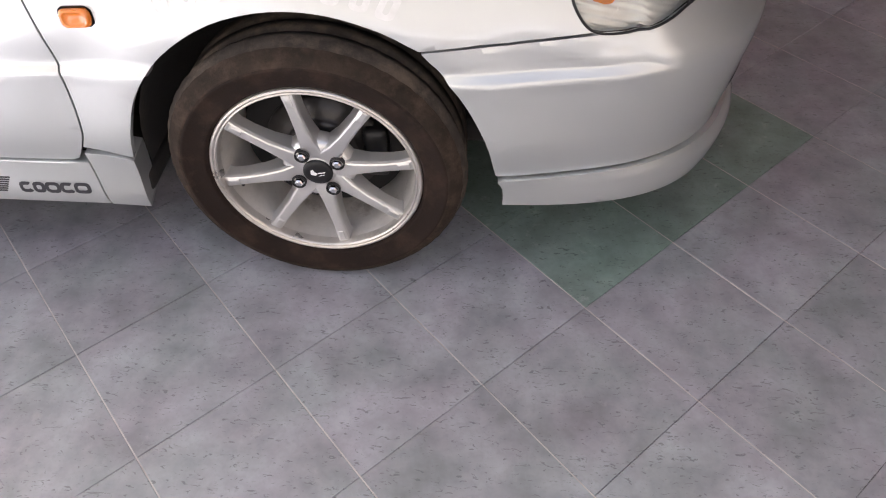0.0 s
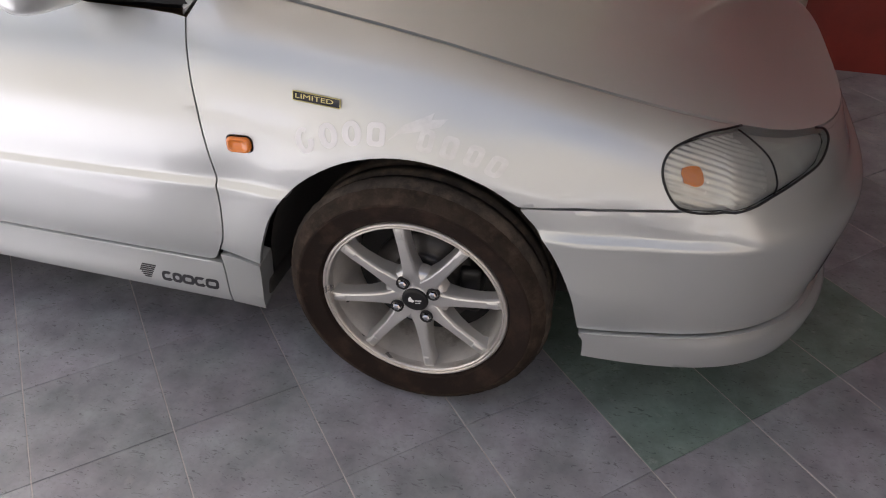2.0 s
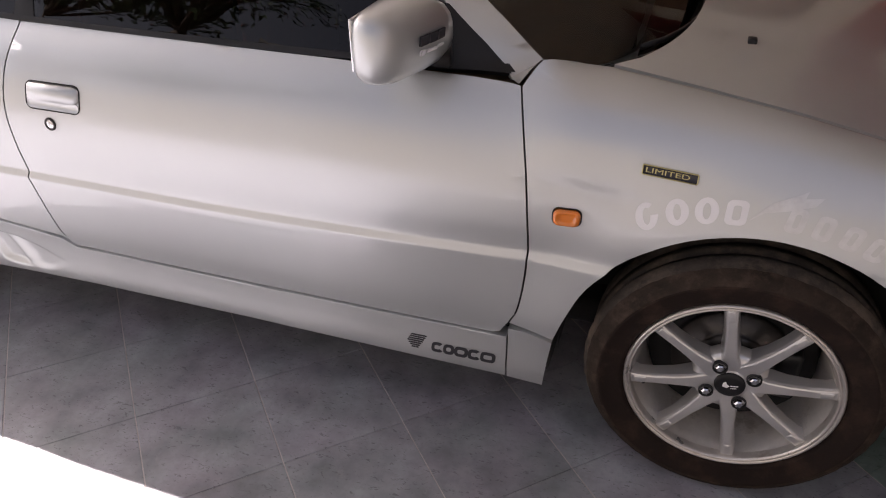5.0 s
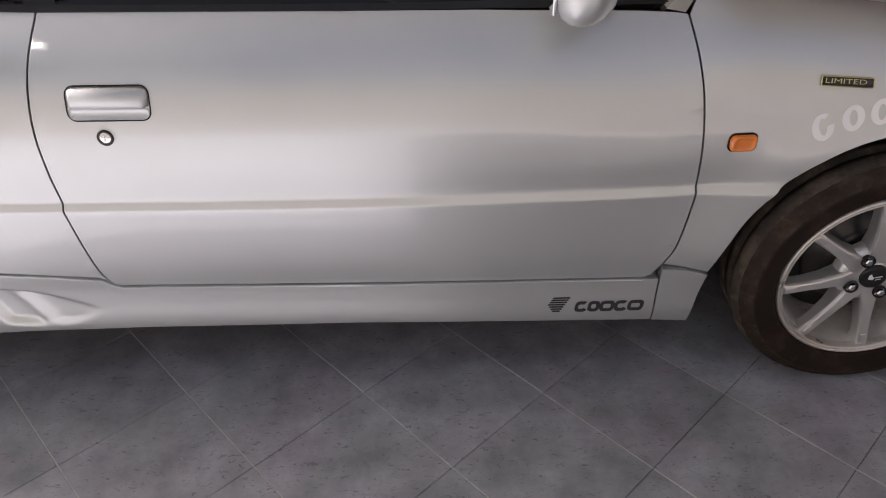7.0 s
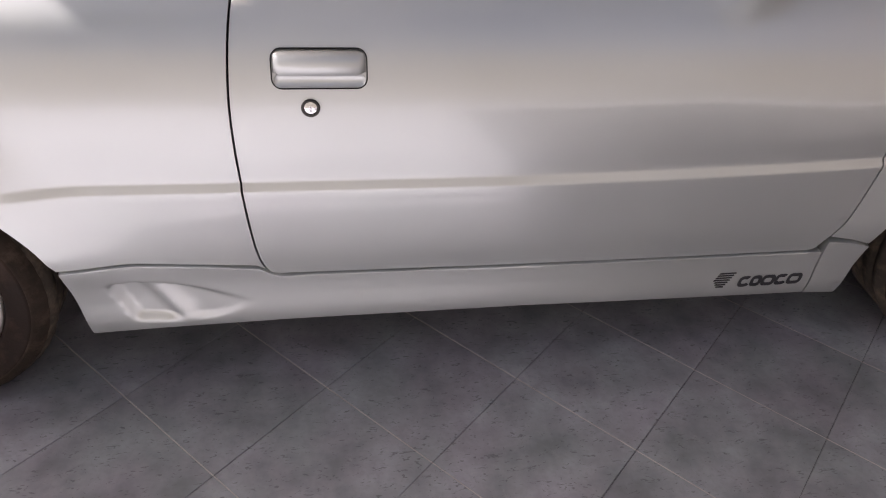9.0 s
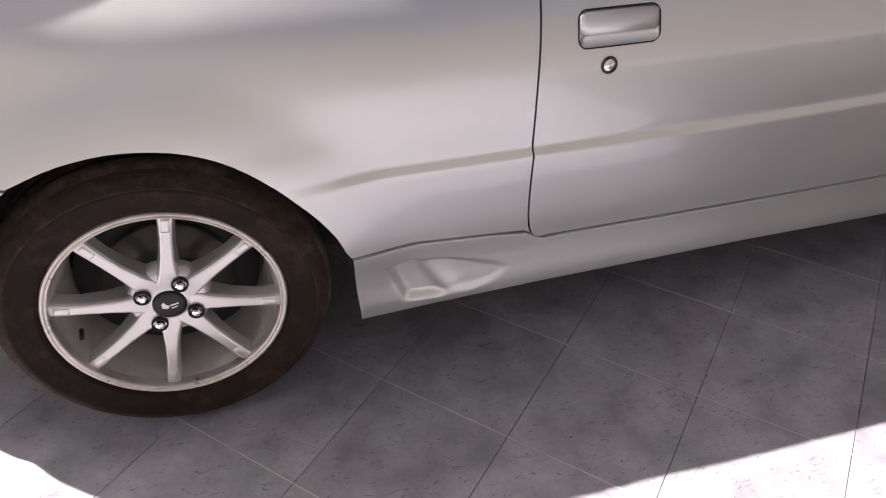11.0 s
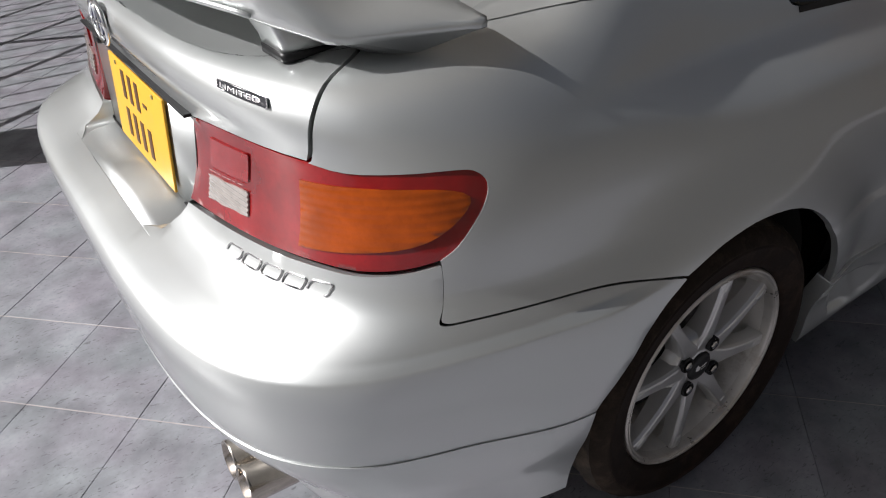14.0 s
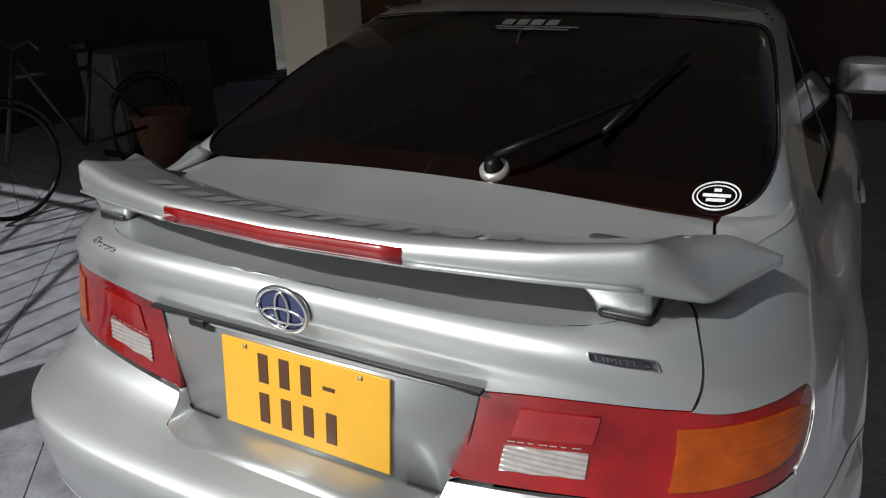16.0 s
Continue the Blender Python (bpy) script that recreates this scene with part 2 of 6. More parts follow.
# tail and nose of the contour by height
TAIL = [(0.15, -0.68), (0.20, -0.72), (0.29, -0.755), (0.31, -0.772), (0.42, -0.836), (0.55, -0.856), (0.602, -0.854), (0.622, -0.824), (0.642, -0.770), (0.668, -0.725), (0.72, -0.702), (0.82, -0.690), (0.86, -0.695), (0.90, -0.712), (0.93, -0.712), (0.95, -0.695), (0.97, -0.64)]
NOSE = [(0.150, 3.225), (0.200, 3.275), (0.270, 3.290), (0.285, 3.270), (0.400, 3.285), (0.500, 3.300), (0.545, 3.295), (0.570, 3.265), (0.600, 3.250), (0.700, 3.200), (0.800, 3.100)]
REAR_S, FRONT_S, REAR_LEN, FRONT_LEN, REAR_N, FRONT_N = -0.10, 2.40, 1.15, 1.38, 4.5, 3.9
# the line where fender and bonnet meet: x, half width, height
BONNET_Y = [(1.8, 0.60), (2.05, 0.615), (2.4, 0.645), (2.75, 0.655), (2.948, 0.645), (3.3, 0.62)]
BONNET_Z = [(1.8, 0.905), (2.05, 0.877), (2.4, 0.832), (2.75, 0.772), (2.948, 0.722), (3.08, 0.682), (3.3, 0.64)]
DECK_FROM = 0.0
DECK_EDGE = [(-0.7, 0.60), (-0.42, 0.60), (-0.32, 0.612), (-0.22, 0.648), (-0.10, 0.664), (0.05, 0.670), (0.2, 0.671)]
# windscreen and rear screen: foremost and rearmost point of the glasshouse by height
SCREEN = [(0.84, 2.24), (0.90, 2.16), (1.00, 1.97), (1.10, 1.76), (1.20, 1.52), (1.26, 1.34), (1.30, 1.2)]
BACKLIGHT = [(0.90, -0.40), (0.965, -0.325), (1.00, -0.285), (1.06, -0.165), (1.12, -0.03), (1.18, 0.12), (1.24, 0.30), (1.28, 0.46), (1.30, 0.55)]
ROOF_H = 1.268


def bend(phi, n):
    """Unit superellipse at the angle phi: (along, across)."""
    c, s = abs(math.cos(phi)), abs(math.sin(phi))
    r = (c ** n + s ** n) ** (-1.0 / n)
    return r * s, r * c


def house(s, h):
    """Point of the glasshouse on the near side: s is x along the side and goes on round the corners."""
    w = lerp_table(FLANK, h) - taper(min(max(s, -0.9), 1.9), h)
    nose, tail = lerp_table(SCREEN, h), lerp_table(BACKLIGHT, h)
    fs, rs = nose - 0.85, tail + 0.35
    if s > fs:
        a, b = bend(min(1.0, (s - fs) / 1.15) * math.pi / 2, 3.0)
        return fs + (nose - fs) * a, -w * b, h
    if s < rs:
        a, b = bend(min(1.0, (rs - s) / 0.95) * math.pi / 2, 8.0)
        return rs + (tail - rs) * a, -w * b, h
    return s, -w, h


def deck_z(x):
    """Height of the boot lid's side edge."""
    return 0.962 + 0.085 * (min(-0.2, max(-0.66, x)) + 0.55)


def flare(x, z):
    """How far the wheel arch lip stands out."""
    out = 0.0
    for cx, r0, k in ((0.0, 0.335, 0.025), (AXLE, 0.345, 0.018)):
        d = math.hypot(x - cx, z - 0.285) - r0
        if -0.06 < d < 0.17 and z > 0.2:
            out = max(out, k * (1 - smooth(0.0, 0.15, d)) * smooth(0.2, 0.4, z) * (0.75 + 0.25 * smooth(-0.26, -0.10, x)))
    return out


def taper(x, z):
    k = lerp_table(TAPER, x) * (0.35 + 0.65 * smooth(0.25, 0.55, z)) * smooth(1.05, 0.85, z)
    k -= 0.006 * smooth(2.6, 2.7, x) * smooth(0.531, 0.526, z) + 0.011 * smooth(-0.17, -0.27, x) * smooth(0.616, 0.610, z)
    k -= smooth(0.44, 0.22, x) * (0.0062 * smooth(0.5235, 0.5325, z) * smooth(0.62, 0.545, z) - 0.0022 * math.exp(-((z - 0.52) / 0.014) ** 2))
    k += 0.014 * smooth(1.45, 1.9, x) * smooth(2.35, 2.0, x) * smooth(0.58, 0.80, z) * smooth(1.0, 0.86, z)
    return k + smooth(1.05, 0.85, z) * 0.052 * smooth(0.15, -0.5, x) * (smooth(0.6, 0.74, z) + 0.62 * smooth(-0.24, -0.52, x) * smooth(0.70, 0.60, z)) * (1 - 0.75 * smooth(0.72, 0.85, z))


def flank(x, h):
    """Half width and height of the section at x for the girth coordinate h (equal to the height up to the shoulder)."""
    base = lerp_table(FLANK, h) - taper(x, h)
    y, z = base, h
    if x > 1.85:
        ye, ze = lerp_table(BONNET_Y, x), lerp_table(BONNET_Z, x)
        z0 = ze - 0.19
        if h > z0:
            t = min(1.0, (h - z0) / (1.0 - z0))
            y0 = lerp_table(FLANK, z0) - taper(x, z0)
            a, b = bend(t * math.pi / 2, 2.15)
            w = smooth(1.86, 2.0, x)
            y = y * (1 - w) + (ye + (y0 - ye) * b) * w
            z = z * (1 - w) + (z0 + (ze - z0) * a) * w
    if x < DECK_FROM and h > 0.68:
        # the pillar's slope turns gradually into the rounded shoulder beside the deck
        w = smooth(DECK_FROM, -0.46, x)
        a, b = bend(min(1.0, (h - 0.68) / 0.32) * math.pi / 2, 2.05)
        top = 1.0 + (deck_z(x) - 1.0) * smooth(-0.10, -0.40, x)
        q = ((h - 0.68) / 0.32) * (1 - w) + a * w
        z = 0.68 + (top - 0.68) * q
        zf = 0.68 + 0.32 * q
        y0 = lerp_table(FLANK, 0.68) - taper(x, 0.68)
        edge = lerp_table(DECK_EDGE, x)
        n = 1.72 + 0.33 * smooth(-0.20, -0.46, x)
        y = (lerp_table(FLANK, zf) - taper(x, zf)) * (1 - w) + (edge + (y0 - edge) * max(0.0, 1 - q ** n) ** (1 / n)) * w
    return y + flare(x, z), z


def belt(s, h):
    """Point of the lower body on the near side, wrapping round nose and tail."""
    if s > FRONT_S:
        phi = min(1.0, (s - FRONT_S) / FRONT_LEN) * math.pi / 2
        a, b = bend(phi, FRONT_N)
        x0 = FRONT_S + (3.22 - FRONT_S) * a
        w, z = flank(x0, h)
        x = FRONT_S + (lerp_table(NOSE, z) - FRONT_S) * a
        return x, -w * b, z
    if s < REAR_S:
        phi = min(1.0, (REAR_S - s) / REAR_LEN) * math.pi / 2
        a, b = bend(phi, REAR_N)
        x0 = REAR_S + (-0.70 - REAR_S) * a
        w, z = flank(x0, h)
        x = REAR_S + (lerp_table(TAIL, z) - REAR_S) * a
        if h > 0.72 and x0 > -0.36:
            k = smooth(-0.36, -0.14, x0) * smooth(0.72, 0.9, h)
            return x * (1 - k) + x0 * k, -w * (b * (1 - k) + k), z
        return x, -w * b, z
    w, z = flank(s, h)
    return s, -w, z


def normal_of(surface, s, h):
    """Outward unit normal of a near-side surface."""
    e = 0.004
    a, b = np.array(surface(s + e, h)), np.array(surface(s - e, h))
    c, d = np.array(surface(s, h + e)), np.array(surface(s, h - e))
    n = np.cross(a - b, c - d)
    return n / max(1e-9, np.linalg.norm(n))


def along(surface, h, s0, s1, axis, value):
    """The s between s0 and s1 at which the surface at h has that x (axis 0) or y (axis 1)."""
    f0 = surface(s0, h)[axis] - value
    for _ in range(40):
        m = (s0 + s1) / 2
        fm = surface(m, h)[axis] - value
        if (fm > 0) == (f0 > 0):
            s0 = m
        else:
            s1 = m
    return (s0 + s1) / 2

# ---------------------------------------------------------------- builders


def link_mesh(name, bm, material, parent=None, label="", smooth_shade=True):
    me = bpy.data.meshes.new(name)
    bm.to_mesh(me)
    bm.free()
    for mtl in (material if isinstance(material, (list, tuple)) else [material]):
        me.materials.append(mtl)
    if smooth_shade:
        me.shade_smooth()
    ob = new(name, me)
    if parent:
        ob.parent = parent
    if label:
        tagged(ob, label=label)
    return ob


def world_of(ob):
    return (world_of(ob.parent) @ ob.matrix_parent_inverse if ob.parent else Matrix()) @ ob.matrix_basis


def part(name, bm, material, parent, label="", smooth_shade=True):
    """One mesh object under a thing or a part, built in world coordinates."""
    ob = link_mesh(name, bm, material, None, label, smooth_shade)
    ob.parent = parent
    ob.matrix_parent_inverse = world_of(parent).inverted()
    return ob


def run(points, steps=6):
    """A smooth open curve through the points (Catmull-Rom)."""
    p = [np.array(q, float) for q in points]
    p = [2 * p[0] - p[1]] + p + [2 * p[-1] - p[-2]]
    out = []
    for k in range(1, len(p) - 2):
        for j in range(steps):
            t = j / steps
            a, b, c, d = p[k - 1:k + 3]
            out.append(tuple(0.5 * (2 * b + (c - a) * t + (2 * a - 5 * b + 4 * c - d) * t * t + (3 * b - a - 3 * c + d) * t ** 3)))
    out.append(tuple(p[-2]))
    return out


def spread(points, step=0.02):
    """The closed outline with points added along its long edges."""
    out = []
    for a, b in zip(points, list(points[1:]) + [points[0]]):
        n = max(1, int(math.dist(a, b) / step))
        out += [(a[0] + (b[0] - a[0]) * k / n, a[1] + (b[1] - a[1]) * k / n) for k in range(n)]
    return out


def tidy(points, eps=0.0015):
    out = []
    for p in points:
        if not out or math.dist(p, out[-1]) > eps:
            out.append(p)
    if math.dist(out[0], out[-1]) < eps:
        out.pop()
    return out


def shell(bm, outline, surface, out=0.0, ds=0.035, dh=0.0125, rim=0.014, flip=False, press=None, soft=0.0003, lines=(), collect=None):
    """Adds to bm the piece of a surface inside an outline of (s, h), with a folded-in edge. flip: the far side of the car."""
    outline = tidy(spread(outline, min(ds, dh) * 1.6))
    tmp = bmesh.new()
    tmp.faces.new([tmp.verts.new((s, h, 0)) for s, h in outline])
    for axis, step in ((0, ds), (1, dh)):
        lo, hi = min(p[axis] for p in outline), max(p[axis] for p in outline)
        cuts = [k * step for k in range(math.ceil(lo / step), math.ceil(hi / step))]
        if axis == 1:
            cuts = [c for c in cuts if all(abs(c - l) > 0.005 for l in lines)] + [l for l in lines if lo < l < hi]
        for cut in cuts:
            at, no = [0, 0, 0], [0, 0, 0]
            at[axis], no[axis] = cut, 1
            bmesh.ops.bisect_plane(tmp, geom=tmp.verts[:] + tmp.edges[:] + tmp.faces[:], plane_co=at, plane_no=no, dist=1e-5)
    bmesh.ops.triangulate(tmp, faces=[f for f in tmp.faces if len(f.verts) > 4])
    tmp.normal_update()
    made, edge_of = {}, set()
    for e in tmp.edges:
        if len(e.link_faces) == 1:
            edge_of.update((e.verts[0], e.verts[1]))
    side = -1.0 if flip else 1.0
    norms = {}
    for v in tmp.verts:
        s, h = v.co.x, v.co.y
        p = np.array(surface(s, h))
        n = normal_of(surface, s, h)
        norms[v] = n
        lift = out + (press(s, h) if press else 0.0) - (soft if v in edge_of else 0.0)
        q = p + n * lift
        made[v] = bm.verts.new((q[0], side * q[1], q[2]))
    up = sum(f.normal.z * f.calc_area() for f in tmp.faces) > 0
    for f in tmp.faces:
        vs = [made[v] for v in f.verts]
        if (not up) != flip:
            vs.reverse()
        try:
            bm.faces.new(vs)
        except ValueError:
            pass
    if collect is not None:
        collect += list(made.values())
    if rim:
        low = {}
        for v in edge_of:
            n = norms[v]
            q = np.array((made[v].co.x, side * made[v].co.y, made[v].co.z))
            r = q - n * rim
            low[v] = (bm.verts.new((q[0], side * q[1], q[2])), bm.verts.new((r[0], side * r[1], r[2])))
        for e in tmp.edges:
            if len(e.link_faces) == 1:
                a, b = e.verts
                vs = [low[a][0], low[b][0], low[b][1], low[a][1]]
                loop = e.link_loops[0]
                if (loop.vert == a) != ((not up) != flip):
                    vs.reverse()
                bm.faces.new(vs)
    tmp.free()
    return bm


def panel(name, outline, surface, material, parent, label="", sides=(False,), **more):
    """One panel a side; sides: False is the near side, True the far one."""
    made = []
    for far in sides:
        made.append(part(name, shell(bmesh.new(), outline, surface, flip=far, **more), material, parent, label))
    return made


def both(name, outline, surface, material, parent, label="", **more):
    """One panel that runs over the middle line: both halves in one mesh."""
    bm = bmesh.new()
    mid = []
    for far in (False, True):
        shell(bm, outline, surface, flip=far, collect=mid, **more)
    bmesh.ops.remove_doubles(bm, verts=[v for v in mid if abs(v.co.y) < 0.003], dist=0.004)
    return part(name, bm, material, parent, label)


def box(bm, lo, hi, bevel=0.0, m=None):
    vs = bmesh.ops.create_cube(bm, size=1.0)["verts"]
    for v in vs:
        v.co = Vector([lo[k] + (v.co[k] + 0.5) * (hi[k] - lo[k]) for k in range(3)])
    if bevel:
        es = list({e for v in vs for e in v.link_edges})
        r = bmesh.ops.bevel(bm, geom=es, offset=bevel, segments=2, affect="EDGES", profile=0.6)
        vs = list({v for f in r["faces"] for v in f.verts} | {v for v in vs if v.is_valid})
    if m is not None:
        bmesh.ops.transform(bm, matrix=m, verts=vs)
    return vs


def tube(bm, points, radius, sides=8, caps=True):
    """A round bar along the points; radius a number or one for each point."""
    pts = [Vector(p) for p in points]
    rings = []
    for k, p in enumerate(pts):
        d = (pts[min(k + 1, len(pts) - 1)] - pts[max(k - 1, 0)]).normalized()
        u = d.orthogonal().normalized() if k == 0 else (rings[-1][1] - d * rings[-1][1].dot(d)).normalized()
        r = radius[k] if isinstance(radius, (list, tuple)) else radius
        w = d.cross(u)
        rings.append(([bm.verts.new(p + (u * math.cos(a) + w * math.sin(a)) * r) for a in [2 * math.pi * j / sides for j in range(sides)]], u))
    for (a, _), (b, _) in zip(rings, rings[1:]):
        for j in range(sides):
            bm.faces.new((a[j], a[(j + 1) % sides], b[(j + 1) % sides], b[j]))
    if caps:
        bm.faces.new(rings[0][0][::-1])
        bm.faces.new(rings[-1][0])
    return bm


def lathe(bm, profile, steps=72, axis="Y", wobble=None, close=False):
    """Turns a profile of (radius, along) about an axis through the origin."""
    rings = []
    for j in range(steps):
        a = 2 * math.pi * j / steps
        ring = []
        for k, (r, y) in enumerate(profile):
            rr = r + (wobble(j, k) if wobble else 0.0)
            ring.append(bm.verts.new((rr * math.cos(a), y, rr * math.sin(a)) if axis == "Y" else (rr * math.cos(a), rr * math.sin(a), y)))
        rings.append(ring)
    for j in range(steps):
        a, b = rings[j], rings[(j + 1) % steps]
        for k in range(len(profile) - 1 + (1 if close else 0)):
            k2 = (k + 1) % len(profile)
            bm.faces.new((a[k], a[k2], b[k2], b[k]))
    return bm


def loft(bm, rings, caps=True, closed=True):
    """Skins a row of rings that have the same number of points."""
    made = [[bm.verts.new(p) for p in ring] for ring in rings]
    n = len(made[0])
    for a, b in zip(made, made[1:]):
        for j in range(n if closed else n - 1):
            bm.faces.new((a[j], a[(j + 1) % n], b[(j + 1) % n], b[j]))
    if caps:
        bm.faces.new(made[0][::-1])
        bm.faces.new(made[-1])
    bmesh.ops.recalc_face_normals(bm, faces=bm.faces[:])
    return bm


def lettering(bm, text, place, height, width=None, shear=0.0, out=0.0012):
    """Letters of the built-in font, laid on a surface: place(u, v) gives the point, the normal follows from it."""
    cu = bpy.data.curves.new("lettering", "FONT")
    cu.body, cu.size, cu.shear, cu.resolution_u = text, 1.0, shear, 3
    ob = new("lettering", cu)
    dg = bpy.context.evaluated_depsgraph_get()
    me = bpy.data.meshes.new_from_object(ob.evaluated_get(dg))
    xs, ys = [v.co.x for v in me.vertices], [v.co.y for v in me.vertices]
    ky = height / (max(ys) - min(ys))
    kx = width / (max(xs) - min(xs)) if width else ky
    vs = [bm.verts.new(place((v.co.x - min(xs)) * kx, (v.co.y - min(ys)) * ky, out)) for v in me.vertices]
    for p in me.polygons:
        try:
            bm.faces.new([vs[k] for k in p.vertices])
        except ValueError:
            pass
    bpy.data.objects.remove(ob)
    bpy.data.curves.remove(cu)
    bpy.data.meshes.remove(me)
    return bm


def on_surface(surface, s0, h0, du=(1.0, 0.0), dv=(0.0, 1.0), flip=False):
    """A placer for lettering and decals: u along du, v along dv, from (s0, h0) of a surface."""
    def place(u, v, out):
        s, h = s0 + u * du[0] + v * dv[0], h0 + u * du[1] + v * dv[1]
        q = np.array(surface(s, h)) + normal_of(surface, s, h) * out
        return (q[0], -q[1] if flip else q[1], q[2])
    return place


def patch(bm, outline, place, out=0.0015, step=0.012):
    """A thin decal: a flat outline of (u, v) cut fine enough to follow its surface, with a small edge."""
    tmp = bmesh.new()
    tmp.faces.new([tmp.verts.new((u, v, 0)) for u, v in tidy(spread(outline, step), 0.0002)])
    for axis in (0, 1):
        lo, hi = min(p[axis] for p in outline), max(p[axis] for p in outline)
        k = math.ceil(lo / step)
        while k * step < hi:
            at, no = [0, 0, 0], [0, 0, 0]
            at[axis], no[axis] = k * step, 1
            bmesh.ops.bisect_plane(tmp, geom=tmp.verts[:] + tmp.edges[:] + tmp.faces[:], plane_co=at, plane_no=no, dist=1e-5)
            k += 1
    bmesh.ops.triangulate(tmp, faces=[f for f in tmp.faces if len(f.verts) > 4])
    top = {v: bm.verts.new(place(v.co.x, v.co.y, out)) for v in tmp.verts}
    for f in tmp.faces:
        bm.faces.new([top[v] for v in f.verts])
    for e in tmp.edges:
        if len(e.link_faces) == 1:
            a, b = e.verts
            bm.faces.new((top[a], top[b], bm.verts.new(place(b.co.x, b.co.y, -0.001)), bm.verts.new(place(a.co.x, a.co.y, -0.001))))
    tmp.free()
    return bm


def rounded(w, h, r, n=4, x0=0.0, y0=0.0, lean=0.0):
    """A rounded rectangle as an outline, from its lower left corner."""
    out = []
    for cx, cy, a0 in ((w - r, r, -90), (w - r, h - r, 0), (r, h - r, 90), (r, r, 180)):
        for k in range(n + 1):
            a = radians(a0 + 90 * k / n)
            px, py = cx + r * math.cos(a), cy + r * math.sin(a)
            out.append((x0 + px + lean * py, y0 + py))
    return out

# ---------------------------------------------------------------- the car: body
car = tagged(new("car"), "silver two-door coupe with alloy wheels and boot spoiler", "car")
car.location = (1.19, 0.0, 0.0)


def at_x(x, h):
    """s of the lower body where it reaches x at h."""
    if x < REAR_S:
        return along(belt, h, -0.9, REAR_S, 0, x)
    if x > FRONT_S:
        return along(belt, h, FRONT_S, 3.3, 0, x)
    return x


front_arch = [(at_x(x, h), h) for x, h in run([(2.008, 0.317), (2.030, 0.390), (2.068, 0.478), (2.140, 0.562), (2.240, 0.626), (2.352, 0.655), (2.445, 0.652), (2.530, 0.622), (2.596, 0.585)], 4)]
front_arch_low = [(at_x(x, h), h) for x, h in run([(2.600, 0.580), (2.666, 0.495), (2.715, 0.395), (2.738, 0.299)], 4)]
rear_arch = [(at_x(x, h), h) for x, h in run([(-0.165, 0.607), (-0.086, 0.633), (0.006, 0.643), (0.100, 0.627), (0.182, 0.582), (0.258, 0.504), (0.310, 0.425), (0.335, 0.357)], 4)]
rear_arch_low = [(at_x(x, h), h) for x, h in run([(-0.331, 0.422), (-0.318, 0.446), (-0.277, 0.500), (-0.222, 0.563), (-0.168, 0.602)], 4)]
door_front = run([(1.908, 0.338), (1.928, 0.390), (1.941, 0.504), (1.938, 0.600), (1.926, 0.710), (1.910, 0.790), (1.892, 0.855)], 5)
door_rear = run([(0.706, 0.880), (0.692, 0.800), (0.684, 0.700), (0.683, 0.620), (0.685, 0.541), (0.690, 0.430), (0.698, 0.355), (0.712, 0.318), (0.738, 0.304)], 5)
tail_lamp = run([(-0.714, 0.816), (-0.673, 0.809), (-0.607, 0.807), (-0.541, 0.803), (-0.520, 0.797), (-0.511, 0.785), (-0.517, 0.769), (-0.535, 0.750), (-0.558, 0.730), (-0.579, 0.719)], 3)
tail_low = run([(-0.579, 0.719), (-0.623, 0.712), (-0.677, 0.708), (-0.737, 0.708), (-0.821, 0.703), (-0.915, 0.694), (-1.000, 0.686)], 3)
tail_top = run([(-0.953, 0.802), (-0.880, 0.814), (-0.800, 0.820), (-0.714, 0.816)], 3)
corner_gap = run([(-0.578, 0.714), (-0.571, 0.682), (-0.564, 0.657), (-0.548, 0.648), (-0.509, 0.647), (-0.391, 0.643), (-0.292, 0.634), (-0.190, 0.613)], 4)
boot_gap = run([(-0.596, 1.0), (-0.612, 0.968), (-0.642, 0.924), (-0.668, 0.882), (-0.692, 0.847), (-0.714, 0.819)], 3)
lamp_edge = run([(2.992, 1.0), (2.965, 0.945), (2.908, 0.862), (2.864, 0.795), (2.847, 0.732), (2.854, 0.669), (2.877, 0.626), (2.929, 0.627), (2.990, 0.660), (3.037, 0.702), (3.095, 0.747), (3.163, 0.792), (3.204, 0.870), (3.196, 0.955), (3.165, 1.0)], 4)


def shifted(points, ds, dh):
    return [(s + ds, h + dh) for s, h in points]


G = 0.0020
CREASE = (0.516, 0.5235, 0.5325, 0.540)
both_sides = (False, True)
# fender: door gap, screen corner, bonnet line, lamp, bumper line, arch
lamp_left = [p for k, p in enumerate(lamp_edge) if k <= 24]
fender = shifted(door_front, G, 0) + [(1.925, 0.915), (1.990, 0.970), (2.050, 0.988)] + [(2.05 + 0.1 * k, 0.988) for k in range(1, 10)] + shifted(lamp_left, -G, 0) + [(2.872, 0.626), (2.740, 0.597)] + front_arch[::-1] + [(1.960, 0.330)]
panel("fender", fender, belt, PAINT, car, "silver front fender with a partly faint white decal", both_sides, lines=CREASE)
door = shifted(door_front[::-1], -G, 0) + [(1.888, 0.306), (1.872, 0.300), (1.2, 0.305), (0.746, 0.308)] + shifted(door_rear[::-1], G, 0)[1:] + [(1.0, 0.879), (1.5, 0.872), (1.80, 0.861)]
doors = panel("door", door, belt, PAINT, car, "silver coupe door with one pressed crease", both_sides, lines=CREASE)

